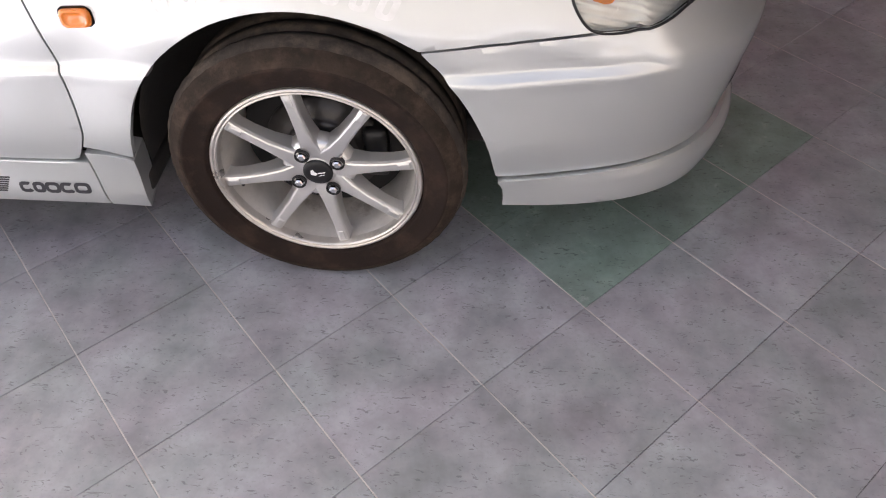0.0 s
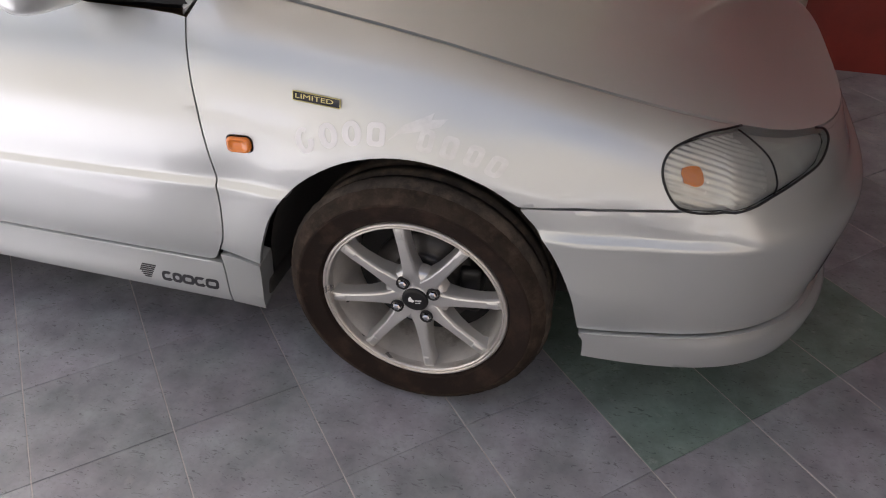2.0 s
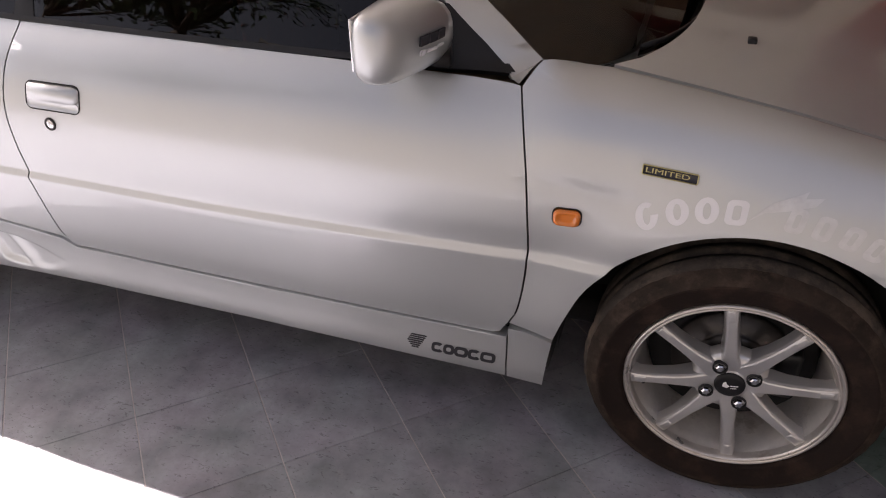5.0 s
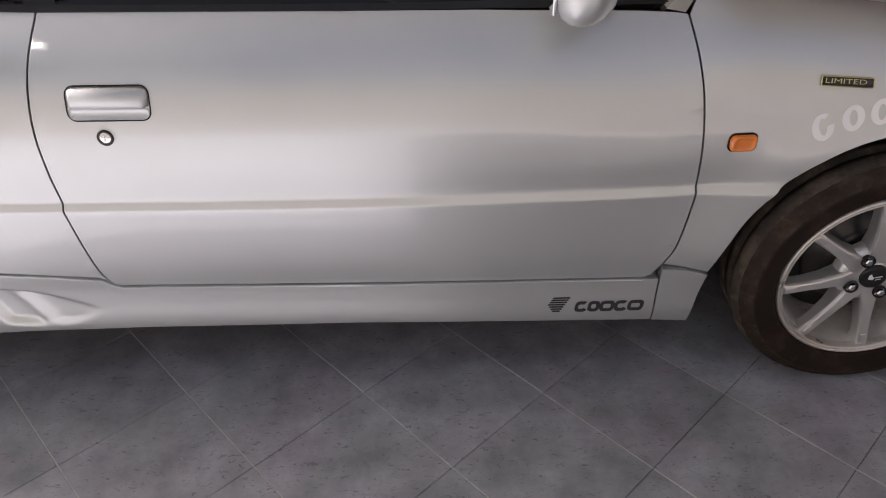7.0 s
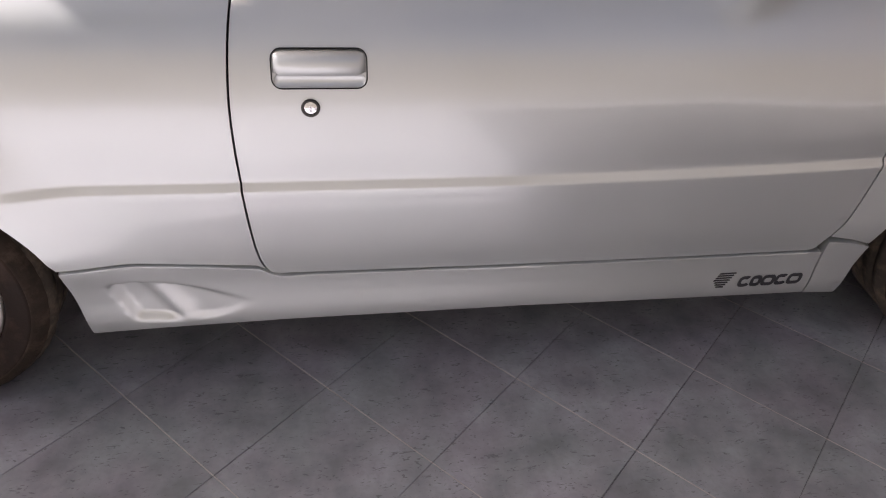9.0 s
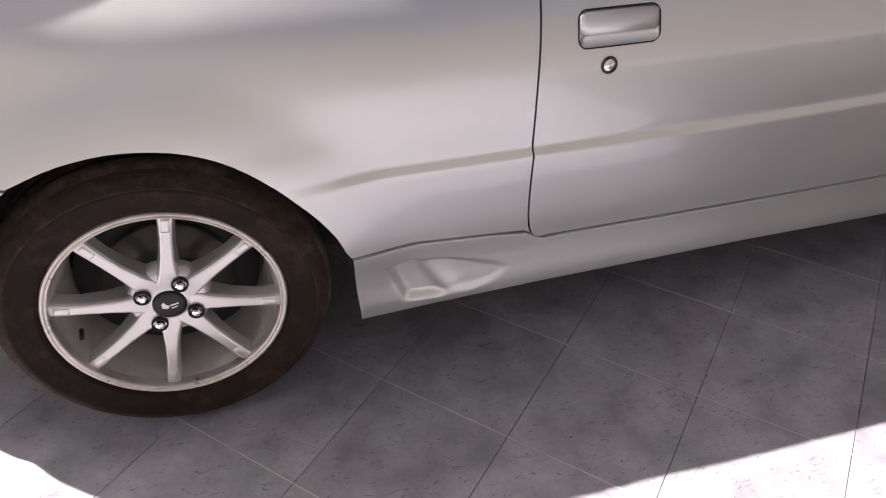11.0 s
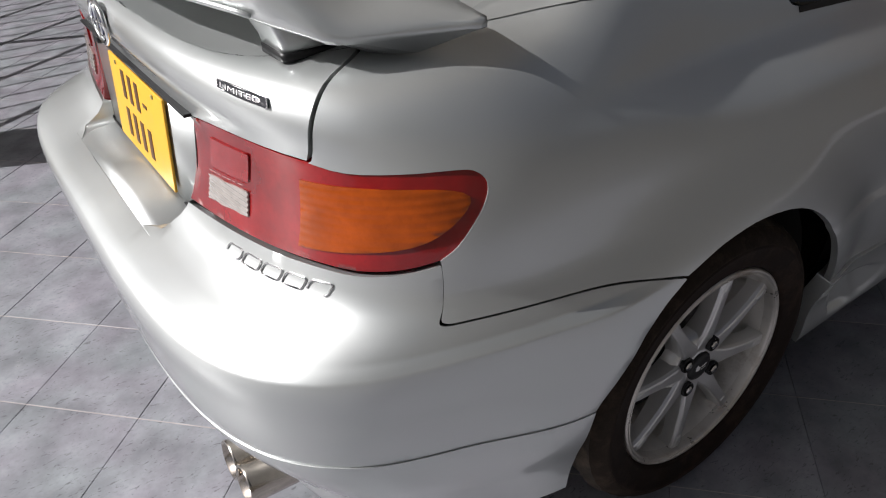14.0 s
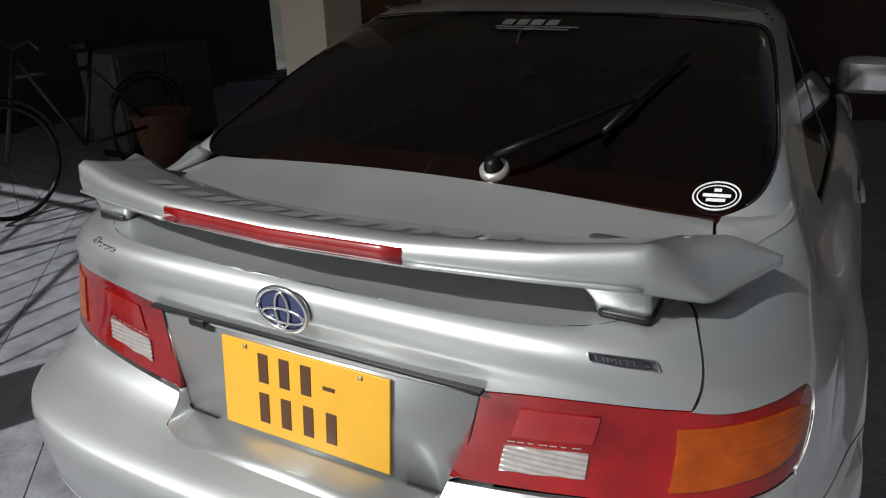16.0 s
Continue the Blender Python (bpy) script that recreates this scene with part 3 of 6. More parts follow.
window_low = run([(0.730, 0.882), (0.600, 0.886), (0.400, 0.893), (0.300, 0.898), (0.205, 0.905), (0.178, 0.918), (0.174, 0.945), (0.200, 0.975), (0.235, 1.0)], 4)
quarter = shifted(door_rear, -G, 0) + [(0.690, 0.333), (0.467, 0.352), (0.338, 0.357)] + rear_arch[::-1][1:] + shifted(corner_gap[::-1], 0, 0.0016) + tail_lamp[::-1] + shifted(boot_gap[::-1], 0.006, 0) + [(-0.50, 0.998), (-0.40, 0.998), (-0.30, 0.999), (-0.284, 1.0), (-0.220, 1.0), (-0.150, 1.0), (-0.05, 1.0), (0.1, 1.0)] + window_low[::-1]
glass_edge = run([(-0.445, 1.0), (-0.370, 1.017), (-0.300, 1.036), (-0.085, 1.094), (0.095, 1.142), (0.275, 1.185), (0.330, 1.212), (0.290, 1.240), (0.200, 1.258), (0.120, 1.268)], 4)
c_pillar = glass_edge + [(1.10, 1.268), (1.02, 1.236), (0.90, 1.224)] + run([(0.90, 1.224), (0.74, 1.202), (0.600, 1.153), (0.450, 1.095), (0.310, 1.036), (0.235, 1.0)], 4)[1:]
for far in both_sides:
    bm = bmesh.new()
    seam = []
    shell(bm, quarter, belt, flip=far, soft=0.0, lines=CREASE, collect=seam)
    shell(bm, c_pillar, house, flip=far, soft=0.0, rim=0.012, collect=seam)
    bmesh.ops.remove_doubles(bm, verts=[v for v in seam if abs(v.co.z - 1.0) < 0.004 and v.co.x > -0.26], dist=0.012)
    # shoulder between the pillar's foot and the boot lid's side
    k = -1 if far else 1
    outer = [belt(s, 0.986) for s in (-0.18, -0.21, -0.245, -0.27, -0.295, -0.32, -0.345, -0.375, -0.41, -0.445, -0.475)]
    inner = [house(s, 1.0) for s in (-0.26, -0.30, -0.34, -0.375, -0.41, -0.444)] + [(x, -float(np.interp(x, [-0.40, -0.27], [0.592, 0.560])), z) for x, z in ((-0.30, 0.994), (-0.325, 0.989), (-0.35, 0.984), (-0.375, 0.979), (-0.398, 0.9725))]
    mids = [tuple((a + b) / 2 + c for a, b, c in zip(o, q, (0, 0, 0.0015))) for o, q in zip(outer, inner)]
    strip = [[bm.verts.new((x, k * y * 1.0015, z + 0.0012)) for x, y, z in row] for row in (outer, mids, inner)]
    low = [bm.verts.new((v.co.x, v.co.y, v.co.z - 0.014)) for v in strip[2]]
    for r0, r1 in ((strip[0], strip[1]), (strip[1], strip[2]), (strip[2], low)):
        for a in range(len(r0) - 1):
            quad = (r0[a], r0[a + 1], r1[a + 1], r1[a])
            bm.faces.new(quad if far else quad[::-1])
    part("quarter_panel", bm, PAINT, car, "silver rear quarter panel rising into the roof pillar")

# bonnet: a crowned sheet between the two fender lines, falling at the nose
EDGE_S = [2.05 + 0.05 * k for k in range(34)] + [3.74, 3.775]


def bonnet_row(s, n=28):
    """A row of the bonnet from the near shut line to the far one."""
    x, y, z = belt(s, 1.0)
    y += 0.0028
    row = []
    for k in range(n + 1):
        u = -1 + 2 * k / n
        crown = 0.058 * (1 - abs(u) ** 2.2) * smooth(3.22, 2.80, x)
        ridge = 0.008 * smooth(0.56, 0.46, abs(u)) * smooth(3.1, 2.7, x)
        back = 0.155 * (1 - abs(u) ** 3.2) ** 0.8 * (1 - smooth(2.05, 2.75, x))
        drop = lerp_table(BONNET_Z, x + back) - lerp_table(BONNET_Z, x)
        row.append((x + back, -y * u, z + 0.001 + crown + ridge + drop))
    return row[::-1]


bm = bmesh.new()
rows = [bonnet_row(s) for s in EDGE_S]
vs = [[bm.verts.new(p) for p in r] for r in rows]
for r0, r1 in zip(vs, vs[1:]):
    for a in range(28):
        bm.faces.new((r0[a], r0[a + 1], r1[a + 1], r1[a]))
# the shut line shows as a folded edge
for side in (0, 28):
    low = [bm.verts.new(v[side].co - Vector((0, 0, 0.02))) for v in vs]
    top = [bm.verts.new(v[side].co) for v in vs]
    for a in range(len(vs) - 1):
        bm.faces.new((top[a], top[a + 1], low[a + 1], low[a]))
bmesh.ops.recalc_face_normals(bm, faces=bm.faces[:])
bonnet = part("bonnet", bm, PAINT, car, "silver bonnet with a low raised middle")

# cowl: black tray between bonnet and windscreen
bm = bmesh.new()
rows = []
for t in (0.0, 0.5, 1.0):
    row = []
    for k in range(25):
        u = -1 + 2 * k / 24
        x0 = 2.055
        sx = house(along(house, 0.86, 1.3, 2.55, 1, -0.62 * max(0.02, abs(u))), 0.86)[0]
        row.append((x0 + (sx - 0.03 - x0) * t if t else x0 + 0.03, 0.622 * u, 0.862 + 0.03 * (1 - u * u) - 0.012 * t))
    rows.append(row)
vs = [[bm.verts.new(p) for p in r] for r in rows]
for r0, r1 in zip(vs, vs[1:]):
    for a in range(24):
        bm.faces.new((r0[a], r0[a + 1], r1[a + 1], r1[a]))
bmesh.ops.recalc_face_normals(bm, faces=bm.faces[:])
part("cowl", bm, BLACK_TRIM, car, "black cowl under the windscreen")

# front bumper, lip and nose
bumper_top = [(2.612, 0.5825), (2.740, 0.590), (2.875, 0.618), (2.929, 0.623), (2.990, 0.657), (3.037, 0.6990), (3.095, 0.7440), (3.163, 0.7890), (3.2075, 0.870), (3.2015, 0.930), (3.780, 0.930)]
front_bumper = bumper_top + [(3.780, 0.297), (3.2, 0.297)] + front_arch_low[::-1]
both("front_bumper", front_bumper, belt, PAINT, car, "silver front bumper with a pressed crease", ds=0.03, lines=(0.520, 0.526, 0.534, 0.540))


def proud(surface, out):
    return lambda s, h: tuple(np.array(surface(s, h)) + normal_of(surface, s, h) * out)


lip_end = [(at_x(x, h), h) for x, h in ((2.742, 0.293), (2.754, 0.222))]
both("front_lip", [lip_end[0], (3.2, 0.293), (3.78, 0.293), (3.78, 0.195), (3.3, 0.195), (3.0, 0.207), lip_end[1]], proud(belt, 0.010), PAINT, car, "silver add-on chin lip", rim=0.03)
both("nose_panel", [(3.2030, 0.933), (3.78, 0.933), (3.78, 0.988), (3.178, 0.988), (3.1995, 0.955)], belt, PAINT, car, "silver nose panel")
# fog lamp hollow in the bumper corner
panel("fog_lamp", run([(3.22, 0.38), (3.28, 0.43), (3.40, 0.43), (3.43, 0.37), (3.37, 0.31), (3.26, 0.31), (3.22, 0.38)], 4)[:-1], proud(belt, 0.002), BLACK_TRIM, car, "dark round fog lamp hollow", both_sides)

# headlamps: bowl, amber bulb, ribbed cover
for far in both_sides:
    back = part("headlamp", shell(bmesh.new(), lamp_edge, proud(belt, -0.016), flip=far, rim=0.0), REFLECTOR, car, "clear headlamp with an amber bulb in a ribbed corner lens")
    bulb = run([(2.884, 0.705), (2.884, 0.750), (2.912, 0.764), (2.917, 0.716), (2.904, 0.698), (2.884, 0.705)], 4)[:-1]
    part("bulb", shell(bmesh.new(), bulb, proud(belt, -0.010), flip=far, dh=0.02, rim=0.012), AMBER, back, "amber indicator bulb")
    corner = lamp_edge[1:29] + run([(3.000, 0.672), (3.030, 0.700), (3.040, 0.745), (3.033, 0.827), (3.008, 0.900), (2.985, 0.945)], 4)
    ribs = part("ribbed_lens", shell(bmesh.new(), [(2.945 + (s_ - 2.945) * 0.94, 0.79 + (h_ - 0.79) * 0.94) for s_, h_ in corner], proud(belt, -0.014), flip=far, ds=0.015, dh=0.005, rim=0.0, press=lambda s, h: 0.0016 * math.sin((h + 0.35 * (s - 3.0)) * 2 * math.pi / 0.024)), RIBBED, back, "silvery ribbed corner lens")
    part("lamp_divider", tube(bmesh.new(), [tuple(np.array(belt(s, h)) * (1, -1 if far else 1, 1)) for s, h in run([(2.985, 0.960), (3.010, 0.900), (3.035, 0.827), (3.043, 0.745), (3.034, 0.702)], 4)], 0.0020, 6), BLACK_TRIM, back, "dark rib between lamp chambers")
    part("lens", shell(bmesh.new(), lamp_edge, proud(belt, 0.0015), flip=far, rim=0.0), LAMP_GLASS, back, "clear outer lens")
    part("seal", tube(bmesh.new(), [tuple(np.array(belt(s, h)) * (1, -1 if far else 1, 1)) for s, h in lamp_edge], 0.0026, 6), BLACK_TRIM, back, "black lamp seal")

# side skirt with its pressed duct
def duct(s, h):
    """Depth of the pressed scoop behind the rear wheel's front edge."""
    top = lerp_table([(0.405, 0.300), (0.43, 0.305), (0.475, 0.303), (0.523, 0.297), (0.60, 0.273), (0.68, 0.240)], s)
    bot = lerp_table([(0.405, 0.205), (0.45, 0.196), (0.55, 0.191), (0.62, 0.202), (0.68, 0.238)], s)
    left = 0.405 + (0.302 - h) * 0.386
    if not (0.40 < s < 0.68 and bot < h < top and s > left):
        return 0.0
    edge = min(1.0, (top - h) / 0.006, (h - bot) / 0.024, (s - left) / 0.013)
    x = s - 0.475 - (0.300 - h) * 0.62
    blade = 0.008 * math.exp(-(x / (0.009 if x < 0 else 0.030)) ** 2)
    return (blade - 0.014 * smooth(0.70, 0.47, s)) * smooth(0.0, 1.0, edge)


skirt = [(0.341, 0.3540), (0.467, 0.3495), (0.600, 0.3390), (0.696, 0.3275), (0.715, 0.3125), (0.735, 0.3035), (0.80, 0.3050), (1.2, 0.3020), (1.872, 0.2970), (1.905, 0.2965), (1.9055, 0.176), (1.60, 0.183), (1.234, 0.190), (0.751, 0.185), (0.50, 0.176), (0.352, 0.167), (0.346, 0.25)]
panel("side_skirt", skirt, proud(belt, 0.006), PAINT, car, "silver side skirt with a pressed duct", both_sides, ds=0.010, dh=0.0045, rim=0.035, press=duct)
skirt_end = [(1.909, 0.326), (1.960, 0.324), (2.008, 0.313), (2.000, 0.250), (1.992, 0.166), (1.909, 0.174)]
panel("skirt_end", skirt_end, proud(belt, 0.006), PAINT, car, "silver skirt end before the front wheel", both_sides, rim=0.06)

# rear bumper, valance, recess
rear_bumper = [(at_x(-0.172, 0.605), 0.605)] + shifted(corner_gap[::-1], 0, -0.0012)[1:] + [(s, h - 0.005) for s, h in tail_low] + [(-1.010, 0.645), (-1.050, 0.637), (-1.150, 0.636), (-1.250, 0.636), (-1.250, 0.440), (-0.65, 0.442), (-0.5, 0.432)] + rear_arch_low
both("rear_bumper", rear_bumper, belt, PAINT, car, "silver rear bumper with a stepped top", ds=0.018, lines=(0.603, 0.609, 0.617, 0.623))
valance = [(at_x(-0.332, 0.4214), 0.4214), (-0.5, 0.4314), (-0.65, 0.4414), (-1.25, 0.4394), (-1.25, 0.215), (-0.85, 0.205), (-0.72, 0.195), (-0.60, 0.204), (at_x(-0.338, 0.207), 0.207)]
both("bumper_valance", valance, proud(belt, 0.002), PAINT, car, "silver add-on rear valance", ds=0.03, rim=0.03)
LEANED = Matrix.Translation((-0.688, 0, 0.76)) @ Matrix.Rotation(radians(6), 4, "Y") @ Matrix.Translation((0.688, 0, -0.76))
bm = bmesh.new()
box(bm, (-0.688, -0.345, 0.612), (-0.668, 0.345, 0.850), 0.0, LEANED)
recess = part("plate_recess", bm, PAINT, car, "silver panel behind the number plate")
for sgn in (-1, 1):
    # inner flank of the bumper block under the lamp
    edge = [belt(a, b) for a, b in run([(-0.985, 0.689), (-1.000, 0.6815), (-1.005, 0.664), (-1.010, 0.6475), (-1.022, 0.6405), (-1.050, 0.6372)], 4)]
    bm = bmesh.new()
    loft(bm, [[(x + (-0.674 - x) * t + 0.001, sgn * abs(y), z - 0.0006) for x, y, z in edge] for t in (0.0, 0.15, 0.5, 1.0)], caps=False, closed=False)
    part("recess_side", bm, PAINT, recess)
    bm = bmesh.new()
    tube(bm, [tuple(LEANED @ Vector((-0.690, sgn * y, z))) for y, z in ((0.322, 0.836), (0.296, 0.70), (0.282, 0.656), (0.262, 0.642), (0.20, 0.640))], 0.0020, 6)
    part("recess_edge", bm, GAP, recess, "dark joint round the plate panel")

# boot lid: rear face and deck
boot_face = boot_gap + shifted(tail_top[::-1], 0, 0.004) + [(-0.975, 0.799), (-1.05, 0.796), (-1.25, 0.790), (-1.25, 1.0), (-1.10, 1.0), (-0.90, 1.0), (-0.75, 1.0)]
bm = bmesh.new()
lid_verts = []
for far in both_sides:
    shell(bm, boot_face, belt, flip=far, ds=0.03, soft=0.0, collect=lid_verts)
DECK_S = [-0.375 - 0.03 * k for k in range(8)] + [-0.63 - 0.05 * k for k in range(12)] + [-1.225, -1.245]
rows = []
for s in DECK_S:
    x, y, z = belt(s, 1.0)
    y = -min(abs(y), float(np.interp(x, [-0.40, -0.27], [0.592, 0.560])) - 0.0025) if x > -0.40 else y
    rows.append([(x, -y * (-1 + 2 * k / 24) * (1 if s < -0.61 else 0.995), z + 0.026 * (1 - (-1 + 2 * k / 24) ** 2) * smooth(-0.66, -0.50, x)) for k in range(25)])
front = []
back_c = lerp_table(BACKLIGHT, 1.0) + 0.35 - 0.95
for k in range(25):
    u = -1 + 2 * k / 24
    y = 0.622 * u
    sx = along(house, 1.0, back_c, 0.0, 1, -max(0.01, abs(y) * 0.985))
    px = house(sx, 1.0)[0]
    front.append((px + 0.006, y * 0.895, 0.988 + 0.026 * (1 - u * u)))
rows.insert(0, front)
vs = [[bm.verts.new(p) for p in r] for r in rows]
for r0, r1 in zip(vs, vs[1:]):
    for a in range(24):
        try:
            bm.faces.new((r0[a], r0[a + 1], r1[a + 1], r1[a]))
        except ValueError:
            pass
bmesh.ops.remove_doubles(bm, verts=[v for v in lid_verts if abs(v.co.y) < 0.003], dist=0.004)
deck_verts = [v for r in vs for v in r if v.is_valid]
bmesh.ops.remove_doubles(bm, verts=[v for v in lid_verts if v.is_valid and v.co.z > 0.945] + deck_verts, dist=0.003)
bmesh.ops.recalc_face_normals(bm, faces=bm.faces[:])
boot = part("boot_lid", bm, PAINT, car, "silver boot lid with a raised tail edge")

# tail lamps
amber_lens = run([(-0.737, 0.793), (-0.652, 0.793), (-0.574, 0.788), (-0.536, 0.776), (-0.552, 0.757), (-0.595, 0.738), (-0.656, 0.729), (-0.753, 0.719)], 3)
reverse_lens = [(-0.930, 0.740), (-0.834, 0.752), (-0.839, 0.722), (-0.937, 0.709)]
red_block = [(-0.905, 0.792), (-0.815, 0.800), (-0.829, 0.764), (-0.921, 0.753)]
lamp_outline = tail_top + tail_lamp[1:] + tail_low[1:]
for far in both_sides:
    lamp = part("tail_lamp", shell(bmesh.new(), lamp_outline, proud(belt, -0.002), flip=far, ds=0.02, dh=0.006, rim=0.02), RED_LENS, car, "red tail lamp with amber indicator and clear reversing lens")
    part("indicator_lens", shell(bmesh.new(), amber_lens, proud(belt, 0.0008), flip=far, ds=0.012, dh=0.00225, rim=0.003, press=lambda s, h: 0.0003 * math.sin(h * 2 * math.pi / 0.009)), AMBER_DIM, lamp, "amber ribbed indicator lens")
    part("brake_lens", shell(bmesh.new(), red_block, proud(belt, 0.0008), flip=far, dh=0.01, rim=0.003), RED_DEEP, lamp, "square red brake reflector")
    part("reversing_lens", shell(bmesh.new(), reverse_lens, proud(belt, 0.0012), flip=far, ds=0.012, dh=0.0015, rim=0.003, press=lambda s, h: 0.0011 * math.sin(h * 2 * math.pi / 0.0062)), WHITE_LENS, lamp, "clear ribbed reversing lens")
    bm = bmesh.new()
    for k in range(7):
        pl = on_surface(proud(belt, 0.0006), -0.926 + 0.0125 * k, 0.7462 + 0.0015 * k, du=(1.0, 0.12), flip=far)
        bm.faces.new([bm.verts.new(pl(u, v, 0.001)) for u, v in ((0, 0), (0.010 - 0.002 * (k % 3), 0), (0.010 - 0.002 * (k % 3), 0.0012), (0, 0.0012))])
    part("lens_print", bm, WHITE_LENS, lamp, "fine pale line of unreadable print", False)

# ---------------------------------------------------------------- the car: glass, roof, inside


def screen_mid(h):
    return lerp_table(SCREEN, h) - 0.85 + 1.15


def back_mid(h):
    return lerp_table(BACKLIGHT, h) + 0.35 - 0.95


a_in = run([(1.817, 0.876), (1.737, 0.936), (1.683, 0.973), (1.545, 1.070), (1.420, 1.160), (1.300, 1.250)], 4)
a_out = run([(1.778, 0.853), (1.716, 0.905), (1.612, 0.975), (1.480, 1.068), (1.360, 1.150), (1.235, 1.228)], 4)
pillars = panel("front_pillar", a_in + [(1.240, 1.268), (1.100, 1.268), (1.02, 1.236)] + a_out[::-1], house, PAINT, car, "silver windscreen pillar", both_sides)
for far, pillar in zip(both_sides, pillars):
    k = -1 if far else 1
    bm = bmesh.new()
    rim = [bm.verts.new((x, k * y, z)) for x, y, z in ((1.860, -0.676, 0.852), (1.886, -0.7125, 0.856), (1.902, -0.700, 0.878), (1.920, -0.684, 0.897), (1.955, -0.661, 0.8925), (1.987, -0.641, 0.886), (1.950, -0.620, 0.878), (1.911, -0.621, 0.8755))]
    mid = bm.verts.new((1.912, k * -0.663, 0.882))
    for a in range(len(rim)):
        tri = (rim[a], rim[(a + 1) % len(rim)], mid)
        bm.faces.new(tri if far else tri[::-1])
    bmesh.ops.recalc_face_normals(bm, faces=bm.faces[:])
    part("pillar_foot", bm, PAINT, pillar)
screen_low = run([(1.822, 0.872), (1.862, 0.862), (1.930, 0.857), (2.050, 0.862), (2.280, 0.868), (screen_mid(0.868), 0.868)], 4)
windscreen = both("windscreen", screen_low + [(screen_mid(h), h) for h in (0.90, 0.95, 1.0, 1.05, 1.1, 1.15, 1.2, 1.258)] + [(1.40, 1.258)] + shifted(a_in[::-1], 0.004, 0), proud(house, -0.003), SCREEN_GLASS, car, "slightly dusty windscreen", rim=0.0, dh=0.02)
part("screen_seal", tube(bmesh.new(), [tuple(np.array(house(s, h))) for s, h in screen_low] + [tuple(np.array(house(s, h)) * (1, -1, 1)) for s, h in screen_low[::-1]], 0.006, 6), BLACK_TRIM, windscreen, "black screen seal")
door_glass = [(0.735, 0.890), (1.1, 0.884), (1.5, 0.877), (1.735, 0.866)] + shifted(a_out, -0.012, 0)[3:-2] + [(1.08, 1.226), (0.92, 1.218), (0.80, 1.208), (0.715, 1.0)]
panel("door_window", door_glass, proud(house, -0.005), TINTED, car, "dark tinted door window", both_sides, rim=0.0, dh=0.02)
quarter_glass = [(0.690, 0.890), (0.700, 1.0), (0.770, 1.203)] + shifted(run([(0.77, 1.205), (0.600, 1.152), (0.450, 1.094), (0.310, 1.035), (0.232, 0.998), (0.178, 0.948), (0.178, 0.922), (0.21, 0.908)], 4), 0.006, -0.003)[1:] + [(0.400, 0.894)]
panel("quarter_window", quarter_glass, proud(house, -0.004), TINTED, car, "dark tinted rear side window", both_sides, rim=0.0, dh=0.02)
panel("window_trim", [(0.20, 0.896), (0.4, 0.887), (0.7, 0.880), (0.9, 0.8785), (1.5, 0.8735), (1.78, 0.860), (1.765, 0.872), (1.5, 0.885), (0.9, 0.889), (0.4, 0.897), (0.20, 0.905)], proud(house, 0.002), BLACK_TRIM, car, "black window seal", both_sides, dh=0.008)
panel("centre_pillar", [(0.684, 0.890), (0.742, 0.889), (0.725, 1.0), (0.815, 1.206), (0.765, 1.200), (0.690, 1.0)], proud(house, -0.003), BLACK_TRIM, car, "black door pillar", both_sides)
panel("mirror_base", [(1.775, 0.858), (1.60, 0.873), (1.565, 0.880), (1.590, 0.975), (1.625, 0.968), (1.716, 0.905)], proud(house, 0.003), BLACK_TRIM, car, "black mirror triangle", both_sides)

back_edge = shifted([q for q in glass_edge if q[1] < 1.263], -0.004, 0)
back_low = run([(back_mid(1.006), 1.006), (-0.58, 1.006), (-0.52, 1.004), (-0.48, 1.002), (-0.452, 1.0)], 4)
rear_screen = both("rear_screen", back_low + back_edge + [(0.02, 1.266), (-0.08, 1.267), (back_mid(1.267), 1.267)] + [(back_mid(h), h) for h in (1.2, 1.15, 1.1, 1.05)], proud(house, -0.003), TINTED, car, "dark brown-tinted rear window", rim=0.0, dh=0.02)
edge_line = [np.array(house(s, h)) for s, h in back_edge[3:] + [(0.02, 1.266), (-0.08, 1.267), (back_mid(1.267), 1.267)]]
part("rear_screen_seal", tube(bmesh.new(), [tuple(p) for p in edge_line] + [tuple(p * (1, -1, 1)) for p in edge_line[::-1]], 0.0022, 6), BLACK_TRIM, rear_screen, "black screen seal")
# roof
bm = bmesh.new()
H0 = 1.2675
ss = [back_mid(H0) + (screen_mid(H0) - back_mid(H0)) * k / 60 for k in range(61)]
loop = [house(s, H0) for s in ss] + [tuple(np.array(house(s, H0)) * (1, -1, 1)) for s in ss[-2:0:-1]]
cx = 0.85
rings = []
for k in (1.0, 0.97, 0.92, 0.85, 0.7, 0.5, 0.25):
    rings.append([bm.verts.new((cx + (p[0] - cx) * k, p[1] * k, H0 + 0.030 * (1 - k ** 2.4))) for p in loop])
for r0, r1 in zip(rings, rings[1:]):
    for j in range(len(loop)):
        bm.faces.new((r0[j], r0[(j + 1) % len(loop)], r1[(j + 1) % len(loop)], r1[j]))
bm.faces.new(rings[-1])
bmesh.ops.recalc_face_normals(bm, faces=bm.faces[:])
part("roof", bm, PAINT, car, "silver roof")

